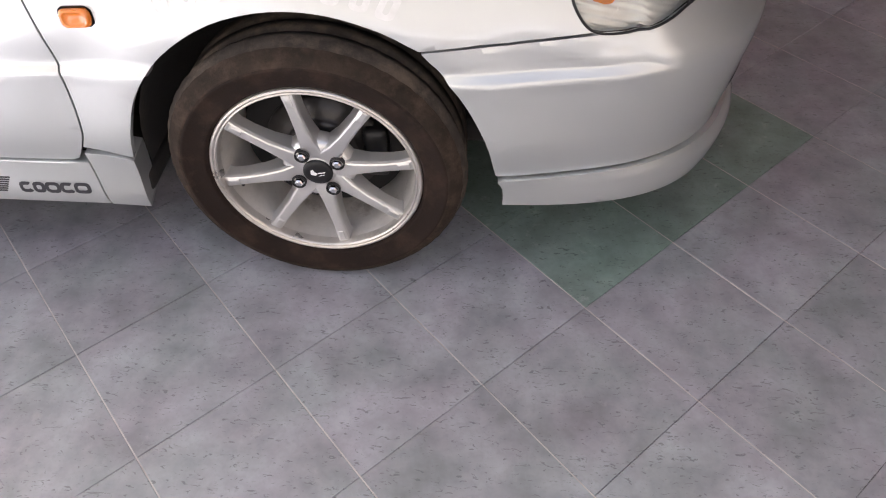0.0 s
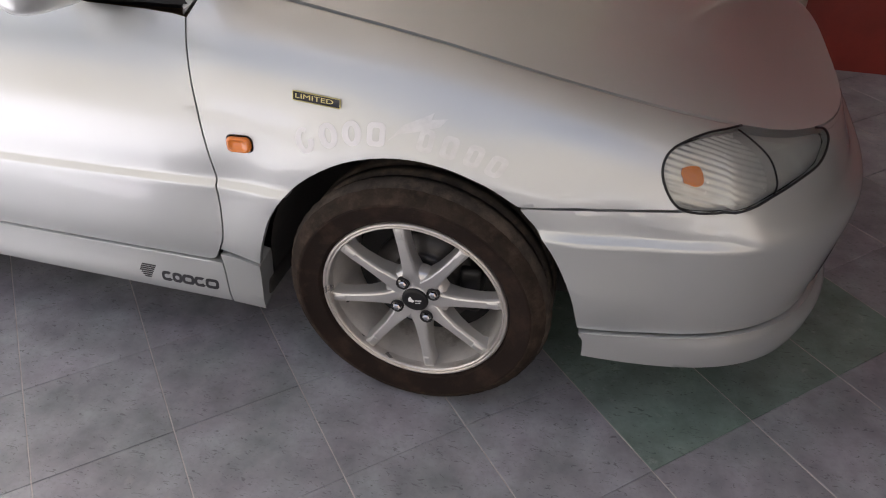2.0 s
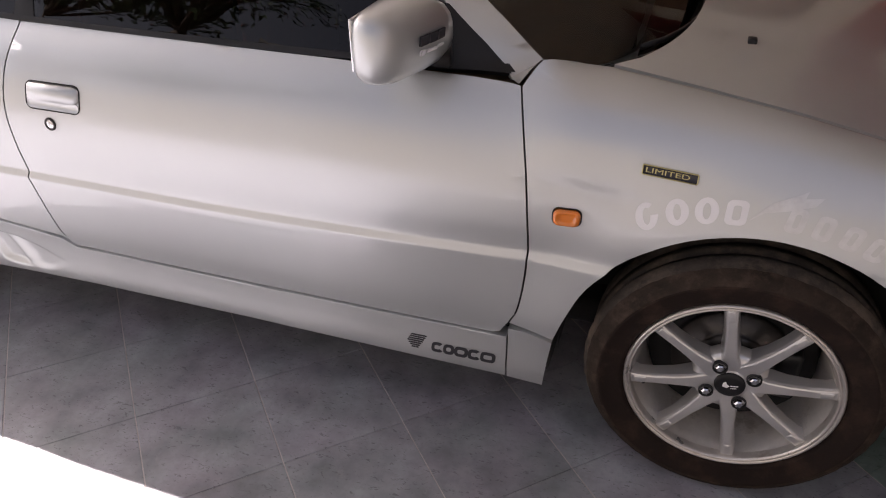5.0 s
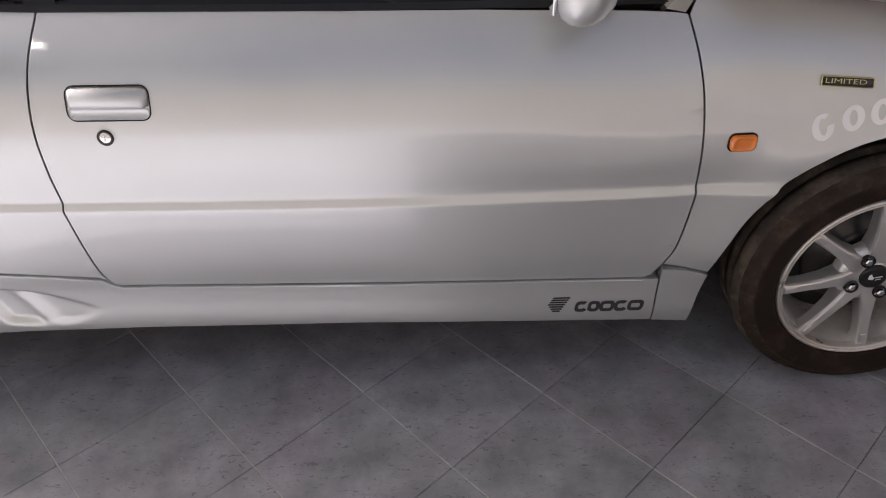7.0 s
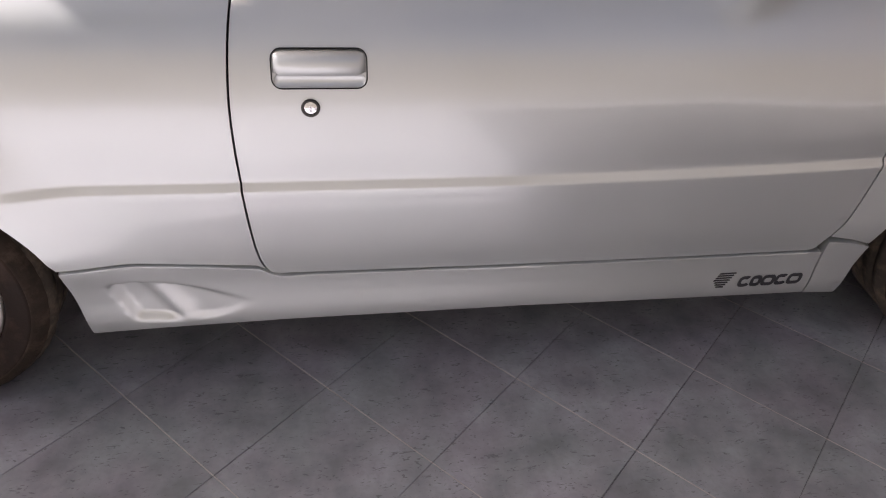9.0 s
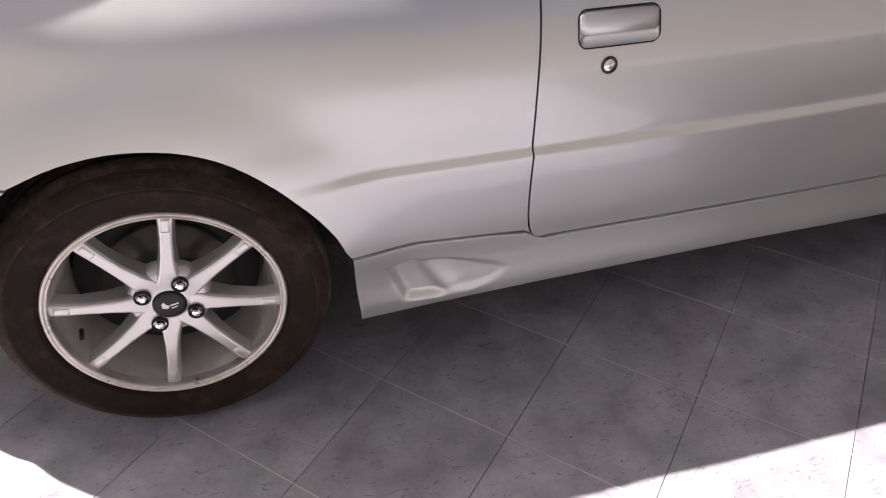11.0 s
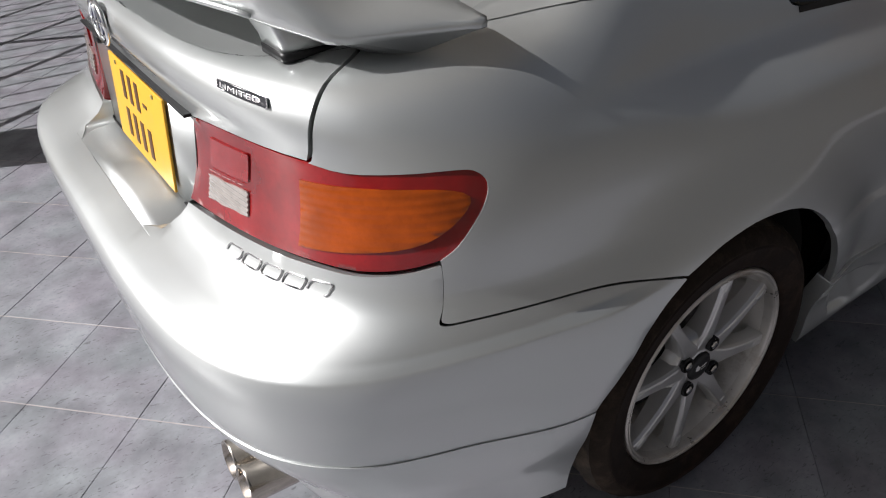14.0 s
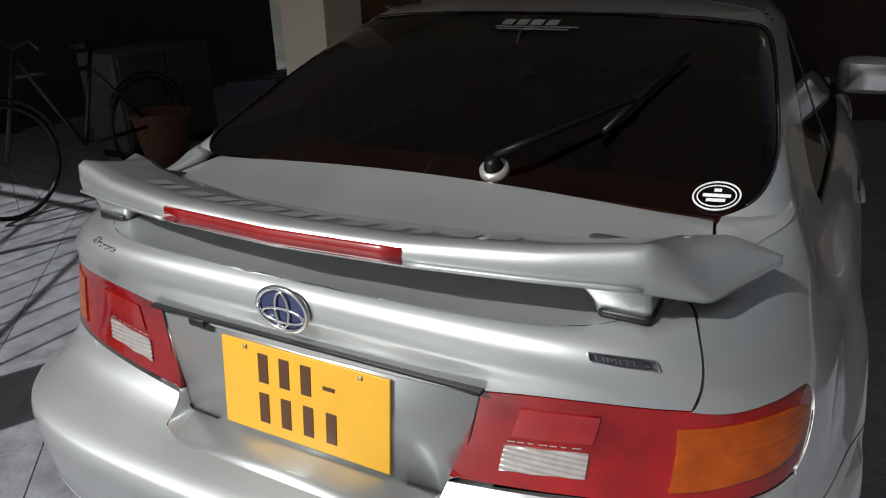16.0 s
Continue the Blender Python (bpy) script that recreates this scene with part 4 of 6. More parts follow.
# dark inner body behind the shut lines, floor pan
bm = bmesh.new()
for far in both_sides:
    for s0, s1, h0, h1 in ((0.36, 1.99, 0.22, 0.86), (-0.93, 0.36, 0.67, 0.97), (2.0, 3.7, 0.68, 0.96), (-1.25, -0.40, 0.24, 0.585), (2.78, 3.7, 0.22, 0.67)):
        shell(bm, [(s0, h0), (s1, h0), (s1, h1), (s0, h1)], proud(belt, -0.042), flip=far, ds=0.08, dh=0.05, rim=0.0)
    shell(bm, [(-0.50, 0.90), (0.15, 0.90), (0.15, 1.0), (-0.50, 1.0)], proud(belt, -0.012), flip=far, ds=0.04, dh=0.02, rim=0.0)
    shell(bm, [(-0.31, 0.965), (0.20, 0.965), (0.20, 1.022), (-0.29, 1.022)], proud(house, -0.012), flip=far, ds=0.04, dh=0.02, rim=0.0)
# Unseen tray added to block sun leaking in at the deck corner
box(bm, (-0.50, -0.60, 0.936), (-0.16, 0.60, 0.946))
part("inner_body", bm, GAP, car, "dark inner body")
bm = bmesh.new()
box(bm, (-0.62, -0.56, 0.19), (3.0, 0.56, 0.26), 0.02)
box(bm, (0.36, -0.76, 0.19), (2.0, 0.76, 0.24), 0.01)
part("floor_pan", bm, LINER, car, "dirty black underbody")
for cx_ in (0.0, AXLE):
    for sgn in (-1, 1):
        bm = bmesh.new()
        rows = []
        for j in range(25):
            a = radians(-6 + 192 * j / 24)
            rows.append([(cx_ + r * math.cos(a), sgn * y, WHEEL_Z + r * math.sin(a) * (1.0 if math.sin(a) > 0 else 0.6)) for r, y in ((0.366, 0.752), (0.366, 0.50), (0.05, 0.48))])
        vs = [[bm.verts.new(p) for p in r] for r in rows]
        for r0, r1 in zip(vs, vs[1:]):
            for a in range(2):
                bm.faces.new((r0[a], r0[a + 1], r1[a + 1], r1[a]))
        part("arch_liner", bm, LINER, car, "black splash liner in the wheel arch")
# cabin
bm = bmesh.new()
box(bm, (1.55, -0.62, 0.60), (2.02, 0.62, 0.845), 0.05)
part("dashboard", bm, CABIN, car, "brown dashboard", True)
for y in (-0.34, 0.34):
    bm = bmesh.new()
    box(bm, (0.85, y - 0.24, 0.26), (1.35, y + 0.24, 0.46), 0.05)
    box(bm, (0.70, y - 0.23, 0.40), (0.88, y + 0.23, 1.00), 0.06, pose(0, 0, 0))
    box(bm, (0.72, y - 0.12, 0.98), (0.82, y + 0.12, 1.13), 0.03)
    part("front_seat", bm, CABIN, car, "brown cloth front seat")
bm = bmesh.new()
box(bm, (0.10, -0.55, 0.30), (0.55, 0.55, 0.50), 0.05)
box(bm, (0.02, -0.55, 0.45), (0.16, 0.55, 0.93), 0.05)
box(bm, (-0.30, -0.58, 0.90), (0.10, 0.58, 0.945), 0.01)
part("rear_seat", bm, CABIN_DARK, car, "dark rear bench and parcel shelf")

# ---------------------------------------------------------------- wheels


def rim_mesh(turn):
    """An eight-spoke alloy rim; the outer face looks towards -y, its lip at y = 0."""
    bm = bmesh.new()
    lathe(bm, [(0.2125, 0.012), (0.2145, 0.002), (0.2135, -0.007), (0.2100, -0.011), (0.2060, -0.010), (0.2045, -0.005), (0.2035, -0.009), (0.2010, -0.009), (0.1990, -0.003), (0.1975, 0.010), (0.1960, 0.016)], 96)
    return bm


def spoke_mesh(a):
    bm = bmesh.new()
    rings = []
    for r, w, y0, d in ((0.026, 0.050, 0.012, 0.045), (0.050, 0.044, 0.009, 0.045), (0.072, 0.0335, 0.006, 0.042), (0.110, 0.0262, 0.003, 0.034), (0.150, 0.0240, 0.0015, 0.030), (0.178, 0.0255, 0.001, 0.030), (0.1845, 0.0265, 0.0012, 0.032), (0.1995, 0.0285, 0.003, 0.036)):
        c = 0.0055
        sec = [(-w / 2 - 0.003, d), (-w / 2, 0.007), (-w / 2 + c * 0.4, 0.0015), (-w / 2 + c, 0.0), (w / 2 - c, 0.0), (w / 2 - c * 0.4, 0.0015), (w / 2, 0.007), (w / 2 + 0.003, d)]
        ca, sa = math.cos(a), math.sin(a)
        rings.append([(r * ca - t * sa, y0 + y, r * sa + t * ca) for t, y in sec])
    return loft(bm, rings)


def make_wheel(name_at, first, far):
    """Wheel at (x, y side): tyre, rim, spokes, hub, nuts, cap, brake."""
    base = Matrix.Translation((name_at, -WHEEL_Y if far else WHEEL_Y, WHEEL_Z)) @ (pose(0, 0, 0, 0, 0, 180) if far else Matrix())

    def put(name, bm, material, parent, label="", smooth_shade=True):
        bmesh.ops.transform(bm, matrix=base, verts=bm.verts[:])
        return part(name, bm, material, parent, label, smooth_shade)

    wheel = put("wheel", rim_mesh(first), LIP, car, "eight-spoke silver alloy wheel with a dusty lip and brown-stained tyre")
    prof = [(0.2040, 0.006), (0.2150, -0.004), (0.2200, -0.012), (0.2230, -0.0135), (0.2260, -0.013), (0.2439, -0.020), (0.2591, -0.0215), (0.2623, -0.0235), (0.2656, -0.0215)]
    put("tyre_sidewall", lathe(bmesh.new(), prof, 144, ), RUBBER, wheel, "brown-stained black tyre sidewall")
    put("tyre_shoulder", lathe(bmesh.new(), [(0.2656, -0.0215), (0.2690, -0.0222), (0.2705, -0.0205), (0.2790, -0.0165), (0.2870, -0.0085), (0.2935, 0.000)], 144, wobble=lambda j, k: (-0.0012 if k >= 4 and j % 3 == 0 else 0.0)), SHOULDER, wheel, "dusty brown tyre shoulder with scuffed edge blocks")
    tread = [(0.2935, 0.000), (0.2965, 0.010), (0.3031, 0.024), (0.2965, 0.046), (0.2895, 0.048), (0.2895, 0.056), (0.2971, 0.058), (0.2973, 0.085), (0.2895, 0.087), (0.2895, 0.095), (0.2973, 0.097), (0.2965, 0.130), (0.2949, 0.150), (0.2851, 0.168), (0.2526, 0.180), (0.2040, 0.165)]
    put("tyre_tread", lathe(bmesh.new(), tread, 144, wobble=lambda j, k: (-0.0012 if k in (0, 1, 2, 3, 11, 12) and j % 3 == 0 else 0.0)), TREAD, wheel, "dusty worn tread with shoulder blocks")
    put("barrel", lathe(bmesh.new(), [(0.1965, 0.012), (0.1930, 0.030), (0.1850, 0.070), (0.1780, 0.120), (0.1850, 0.165)], 72), BARREL, wheel, "dust-stained inner barrel")
    for k in range(8):
        put("spoke", spoke_mesh(radians(first + 22.5 + 45 * k)), ALLOY, wheel, "", False)
        a = radians(first + 22.5 + 45 * k)
        bm = bmesh.new()
        box(bm, (0.166, -0.0008, -0.0075), (0.193, 0.004, 0.0075), 0.003, Matrix.Rotation(-a, 4, "Y"))
        put("spoke_pad", bm, ALLOY, wheel, "worn raised pad")
    put("hub", lathe(bmesh.new(), [(0.006, 0.010), (0.034, 0.010), (0.040, 0.013), (0.055, 0.012), (0.066, 0.014), (0.074, 0.022), (0.078, 0.045)], 48), ALLOY, wheel, "silver hub")
    cap = put("hub_cap", lathe(bmesh.new(), [(0.0004, 0.0035), (0.020, 0.0035), (0.0275, 0.0045), (0.0305, 0.007), (0.031, 0.012)], 40), BLACK_TRIM, wheel, "glossy black centre cap with a pale mark")
    bm = bmesh.new()
    for pts in ([(-0.014, -0.004), (-0.004, -0.006), (0.000, 0.000), (-0.006, 0.004), (-0.009, 0.010), (-0.014, 0.006)], [(0.001, -0.001), (0.016, 0.002), (0.016, 0.005), (0.001, 0.002)], [(0.002, -0.007), (0.014, -0.004), (0.014, -0.002), (0.002, -0.005)]):
        bm.faces.new([bm.verts.new((u, 0.0030, v)) for u, v in pts])
    put("cap_mark", bm, WHITE_VINYL, cap, "pale abstract mark", False)
    for k in range(4):
        a = radians(first + 90 * k)
        bm = bmesh.new()
        lathe(bm, [(0.0152, 0.012), (0.0152, 0.004), (0.0145, 0.002), (0.0125, 0.003), (0.0120, 0.010)], 20)
        bmesh.ops.translate(bm, verts=bm.verts[:], vec=(0.05 * math.cos(a), 0, 0.05 * math.sin(a)))
        seat = put("nut_seat", bm, GAP, wheel)
        bm = bmesh.new()
        lathe(bm, [(0.0004, -0.002), (0.0060, -0.0015), (0.0090, 0.001), (0.0098, 0.014)], 6)
        bmesh.ops.translate(bm, verts=bm.verts[:], vec=(0.05 * math.cos(a), 0, 0.05 * math.sin(a)))
        put("wheel_nut", bm, CHROME, wheel, "chrome wheel nut", False)
    put("brake_disc", lathe(bmesh.new(), [(0.0005, 0.070), (0.070, 0.070), (0.075, 0.078), (0.080, 0.085), (0.122, 0.085), (0.123, 0.100)], 48), STEEL, wheel, "worn brake disc")
    put("backplate", lathe(bmesh.new(), [(0.060, 0.110), (0.172, 0.112), (0.174, 0.16)], 40), GAP, wheel)
    bm = bmesh.new()
    tube(bm, [(-0.172, 0.045, -0.055), (-0.168, 0.018, -0.052)], 0.0045, 8)
    put("valve", bm, BLACK_TRIM, wheel, "black tyre valve")
    if not far and name_at > 1:
        bm = bmesh.new()
        box(bm, (0.085, 0.066, -0.06), (0.135, 0.12, 0.06), 0.012)
        put("brake_caliper", bm, BLACK_TRIM, wheel, "dark brake caliper")


for far in both_sides:
    make_wheel(AXLE, 32.0, far)
    make_wheel(0.0, 57.5, far)

# ---------------------------------------------------------------- the car: fittings


# door mirrors: rounded housings on a stub
for far in both_sides:
    k = -1.0 if far else 1.0
    bm = bmesh.new()
    rings = []
    # rings run from the outer end to the inner end
    for y, xf, xb, z0, z1 in ((-0.916, 1.652, 1.642, 0.940, 0.968), (-0.914, 1.660, 1.630, 0.922, 0.986), (-0.908, 1.670, 1.618, 0.906, 1.001), (-0.896, 1.682, 1.607, 0.895, 1.012), (-0.880, 1.692, 1.601, 0.889, 1.017), (-0.860, 1.703, 1.598, 0.886, 1.020), (-0.800, 1.724, 1.596, 0.884, 1.022), (-0.750, 1.735, 1.600, 0.886, 1.018), (-0.722, 1.735, 1.610, 0.892, 1.008), (-0.708, 1.728, 1.630, 0.905, 0.990)):
        ring = []
        for j in range(24):
            a = 2 * math.pi * j / 24
            c, s_ = math.cos(a), math.sin(a)
            r = (abs(c) ** 3.2 + abs(s_) ** 3.2) ** (-1 / 3.2)
            zz = (z0 + z1) / 2 + (z1 - z0) / 2 * r * s_
            ring.append((0.022 + (xf + xb) / 2 + (xf - xb) / 2 * r * c - 0.012 * ((zz - 0.95) / 0.07) ** 2 * (c > 0), k * y, zz))
        rings.append(ring)
    mirror = part("door_mirror", loft(bm, rings), PAINT, car, "silver door mirror housing with small decals")
    bm = bmesh.new()
    loft(bm, [[(1.755, k * -0.745, 0.884), (1.66, k * -0.745, 0.884), (1.66, k * -0.745, 0.900), (1.755, k * -0.745, 0.900)], [(1.745, k * -0.690, 0.872), (1.66, k * -0.690, 0.872), (1.66, k * -0.690, 0.915), (1.745, k * -0.690, 0.915)]])
    part("mirror_stub", bm, BLACK_TRIM, mirror, "black mirror stub")
    bm = bmesh.new()
    box(bm, (1.616, min(k * -0.875, k * -0.745), 0.905), (1.622, max(k * -0.875, k * -0.745), 1.000), 0.002)
    part("mirror_glass", bm, CHROME, mirror, "mirror glass")
# decals on the mirror: bars
for cu_, y0, w, z0, h_, mtl in ((0, -0.845, 0.0235, 0.953, 0.017, BLACK_VINYL), (0, -0.821, 0.0235, 0.953, 0.017, BLACK_VINYL), (0, -0.797, 0.0235, 0.953, 0.017, BLACK_VINYL), (1, -0.844, 0.012, 0.936, 0.010, WHITE_VINYL), (1, -0.829, 0.030, 0.938, 0.006, WHITE_VINYL), (1, -0.796, 0.018, 0.940, 0.005, WHITE_VINYL)):
    bm = bmesh.new()

    def on_mirror(u, v, out, y0=y0, z0=z0):
        y, z = y0 + u, z0 + v
        x = float(np.interp(y, [-0.896, -0.880, -0.860, -0.800, -0.750, -0.722], [1.682, 1.692, 1.703, 1.724, 1.735, 1.735]))
        return (x + 0.022 - 0.012 * ((z - 0.95) / 0.07) ** 2 + 0.005 + out, y, z)
    patch(bm, rounded(w, h_, 0.003, lean=0.25), on_mirror, step=0.006)
    part("mirror_decal", bm, mtl, [o for o in car.children if o.name.startswith("door_mirror")][0], "small plain decal bar")

# door handle, lock, marker, badge
near_door = doors[0]
for far, dr in zip(both_sides, doors):
    k = -1.0 if far else 1.0
    pl = on_surface(belt, 0.754, 0.712, flip=far)
    # Dark patch paints the shade inside the handle recess
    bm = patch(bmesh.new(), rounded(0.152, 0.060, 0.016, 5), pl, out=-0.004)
    cup = part("handle_cup", bm, GAP, dr, "handle recess with its shade painted near-black")
    part("handle_frame", tube(bmesh.new(), [pl(u, v, 0.001) for u, v in rounded(0.152, 0.060, 0.016, 5)] + [pl(0.152 - 0.016, 0.0, 0.001)], 0.0012, 6), BLACK_TRIM, dr, "dark handle seal")
    bm = patch(bmesh.new(), rounded(0.146, 0.020, 0.008, 4, 0.003, 0.002), pl, out=0.0015)
    part("handle_sill", bm, PAINT, dr)
    bm = bmesh.new()
    rings = []
    for u in (0.002, 0.006, 0.014, 0.076, 0.138, 0.146, 0.150):
        e = min(u, 0.152 - u)
        d = 0.012 * smooth(0.0, 0.016, e) + 0.001
        hh = 0.019 * (0.75 + 0.25 * smooth(0.0, 0.016, e))
        rings.append([pl(u, 0.040 - hh, 0.0), pl(u, 0.040 - hh, d * 0.8), pl(u, 0.040, d), pl(u, 0.040 + hh * 0.75, d * 0.75), pl(u, 0.040 + hh, 0.001)])
    part("door_handle", loft(bm, rings), PAINT, dr, "silver pull handle")
    c = np.array(belt(0.813, 0.680))
    n = normal_of(belt, 0.813, 0.680)
    m = Matrix.Translation((c[0], k * c[1], c[2])) @ Vector((n[0], k * n[1], n[2])).to_track_quat("Z", "Y").to_matrix().to_4x4()
    bm = bmesh.new()
    lathe(bm, [(0.0155, -0.002), (0.0155, 0.002), (0.0135, 0.004), (0.011, 0.003)], 24, "Z")
    bmesh.ops.transform(bm, matrix=m, verts=bm.verts[:])
    lock = part("door_lock", bm, STEEL, dr, "round steel key lock")
    bm = bmesh.new()
    lathe(bm, [(0.0115, 0.0015), (0.006, 0.0035), (0.0003, 0.003)], 20, "Z")
    box(bm, (-0.0012, -0.005, 0.003), (0.0012, 0.005, 0.0042))
    bmesh.ops.transform(bm, matrix=m, verts=bm.verts[:])
    part("lock_barrel", bm, CHROME, lock, "bright lock barrel")

fenders = [o for o in car.children if o.name.startswith("fender")]
for far, fe in zip(both_sides, fenders):
    pl = on_surface(belt, 1.986, 0.614, du=(1.0, 0.0), flip=far)
    bm = patch(bmesh.new(), rounded(0.058, 0.038, 0.013, 5, -0.002, -0.002), pl, out=0.002)
    seal = part("marker_seal", bm, BLACK_TRIM, fe, "dark seal round the marker")
    bm = bmesh.new()
    rings = [[pl(0.027 + (u - 0.027) * q, 0.017 + (v - 0.017) * q, o_) for u, v in rounded(0.054, 0.034, 0.012, 5)] for q, o_ in ((1.0, 0.001), (0.98, 0.007), (0.90, 0.011), (0.70, 0.0125), (0.66, 0.011), (0.3, 0.0115))]
    part("side_marker", loft(bm, rings), AMBER, seal, "amber side marker lamp")
    pl = on_surface(belt, 2.139, 0.744, du=(1.0, -0.03), dv=(0.0, 1.0), flip=far)
    badge = part("fender_badge", patch(bmesh.new(), rounded(0.098, 0.019, 0.002, 2), pl, out=0.003), BLACK_VINYL, fe, "small black and gilt badge reading LIMITED")
    bm = bmesh.new()
    tube(bm, [pl(u, v, 0.003) for u, v in rounded(0.098, 0.019, 0.002, 2)] + [pl(0.096, 0.0, 0.003)], 0.0013, 5)
    part("badge_border", bm, GOLD, badge, "gilt border")
    if not far:
        part("badge_letters", lettering(bmesh.new(), "LIMITED", on_surface(belt, 2.145, 0.7495, du=(1.0, -0.03)), 0.0095, 0.078, 0.0, 0.0045), GOLD, badge, "gilt letters", False)

# white decal over the front arch, partly faint: plain letter-sized shapes on an arc
near_fender = fenders[0]
ARC = [(2.160, 0.642, 22), (2.212, 0.662, 17), (2.262, 0.676, 12), (2.312, 0.684, 6), (2.362, 0.690, 2), (2.412, 0.689, -4), (2.462, 0.683, -9), (2.512, 0.672, -15), (2.556, 0.656, -20)]
for k, (s, h, tilt) in enumerate([(a, b + 0.018, c) for a, b, c in ARC]):
    if k == 4:
        continue
    ca, sa = math.cos(radians(tilt)), math.sin(radians(tilt))
    pl = on_surface(belt, s, h, du=(ca, sa), dv=(-sa + 0.12, ca))
    bm = bmesh.new()
    if k in (0, 1, 2):
        outer = [(0.021 * math.cos(a), 0.028 * math.sin(a)) for a in [2 * math.pi * j / 20 for j in range(20)]]
        inner = [(0.007 * math.cos(a), 0.017 * math.sin(a)) for a in [2 * math.pi * j / 20 for j in range(20)]]
        for j in range(20):
            if k == 0 and j in (0, 1, 2):
                continue
            j2 = (j + 1) % 20
            bm.faces.new([bm.verts.new(pl(*q, 0.0008)) for q in (outer[j], outer[j2], inner[j2], inner[j])])
    else:
        w = 0.037 if k == 3 else 0.033
        o_, i_ = rounded(w, 0.052, 0.011, 4, -w / 2, -0.026), rounded(w - 0.023, 0.030, 0.005, 4, -w / 2 + 0.0115, -0.015)
        for j in range(len(o_)):
            j2 = (j + 1) % len(o_)
            bm.faces.new([bm.verts.new(pl(*q, 0.0008)) for q in (o_[j], o_[j2], i_[j2], i_[j])])
    part("arch_decal", bm, WHITE_VINYL if k < 4 else FAINT_VINYL, near_fender, "white vinyl decal shape" if k < 4 else "white vinyl decal shape, washed out by a reflection put into its colour", False)
pl = on_surface(belt, 2.335, 0.692, du=(1.0, 0.0))
bm = patch(bmesh.new(), [(0.0, 0.0), (0.022, 0.020), (0.055, 0.030), (0.105, 0.050), (0.120, 0.070), (0.085, 0.062), (0.090, 0.078), (0.055, 0.056), (0.030, 0.040)], pl, out=0.0011)
part("arch_decal", bm, FAINT_VINYL, near_fender, "winged vinyl shape, washed out by a reflection put into its colour", False)

# dark decal on the skirt: fan of stripes and five plain blocks
skirt_ob = [o for o in car.children if o.name.startswith("side_skirt")][0]
place = on_surface(proud(belt, 0.006), 1.662, 0.206)
bm = bmesh.new()
for k in range(7):
    v = 0.0415 - 0.0062 * k
    u0 = 0.004 + 0.010 * abs(k - 3) / 3
    patch(bm, [(u0, v), (0.054 - 0.0035 * k, v), (0.053 - 0.0035 * k, v + 0.0036), (u0 + 0.002, v + 0.0036)], place, out=0.0012)
part("skirt_decal", bm, BLACK_VINYL, skirt_ob, "dark striped fan decal", False)
for k, (u0, w) in enumerate(((0.064, 0.026), (0.093, 0.024), (0.120, 0.030), (0.153, 0.027), (0.183, 0.033))):
    bm = bmesh.new()
    o_, i_ = rounded(w + 0.003, 0.030, 0.010, 4, u0, 0.003, 0.1), rounded(w - 0.013, 0.012, 0.004, 4, u0 + 0.0085, 0.012, 0.1)
    for j in range(len(o_)):
        if k in (0, 3) and 3 <= j <= 6:
            continue
        j2 = (j + 1) % len(o_)
        bm.faces.new([bm.verts.new(place(*q, 0.0012)) for q in (o_[j], o_[j2], i_[j2], i_[j])])
    part("skirt_decal", bm, BLACK_VINYL, skirt_ob, "dark rounded decal block", False)

# plate, emblem, rear badges
bm = bmesh.new()
box(bm, (-0.697, -0.172, 0.648), (-0.692, 0.172, 0.816), 0.002, LEANED)
plate = part("number_plate", bm, PLATE_YELLOW, car, "yellow number plate in two lines")
for y0, z0, w, h_ in ((-0.091, 0.748, 0.021, 0.054), (-0.046, 0.748, 0.021, 0.054), (-0.001, 0.748, 0.021, 0.054), (0.044, 0.768, 0.024, 0.007), (-0.092, 0.672, 0.021, 0.056), (-0.045, 0.672, 0.021, 0.056), (0.002, 0.672, 0.021, 0.056), (0.049, 0.672, 0.021, 0.056)):
    bm = bmesh.new()
    box(bm, (-0.6982, -y0 - w, z0 - 0.002), (-0.6965, -y0, z0 + h_ - 0.002), 0.0006, LEANED)
    part("plate_bar", bm, PLATE_INK, plate, "dark brown plain bar")
for y in (-0.118, 0.118):
    bm = bmesh.new()
    box(bm, (-0.700, y - 0.004, 0.802), (-0.696, y + 0.004, 0.810), 0.002, LEANED)
    part("plate_screw", bm, GOLD, plate, "brass plate screw")


def rear_y(y, h):
    """s on the tail where the half width is y."""
    return along(belt, h, -1.25, -0.50, 1, -max(0.002, abs(y)))


c = np.array(belt(-1.245, 0.888))
m = Matrix.Translation((c[0] - 0.001, 0.0, c[2])) @ pose(0, 0, 0, 0, -90, 0) @ pose(0, 0, 0, 0, 0, 90)
bm = bmesh.new()
for rx, rz, d, tw in ((0.048, 0.036, 0.0, 0.0045),):
    tube(bm, [(rx * math.cos(a), rz * math.sin(a), 0.004) for a in [2 * math.pi * j / 40 for j in range(41)]], tw, 8)
bmesh.ops.transform(bm, matrix=m, verts=bm.verts[:])
emblem = part("boot_emblem", bm, CHROME, boot, "oval chrome emblem with a dark blue ground")
bm = bmesh.new()
bm.faces.new([bm.verts.new((0.047 * math.cos(a), 0.035 * math.sin(a), 0.003)) for a in [2 * math.pi * j / 40 for j in range(40)]])
bmesh.ops.transform(bm, matrix=m, verts=bm.verts[:])
part("emblem_ground", bm, BADGE_BLUE, emblem, "dark blue ground", False)
bm = bmesh.new()
tube(bm, [(0.040 * math.cos(a), 0.012 * math.sin(a) + 0.010, 0.005) for a in [2 * math.pi * j / 30 for j in range(31)]], 0.0028, 6)
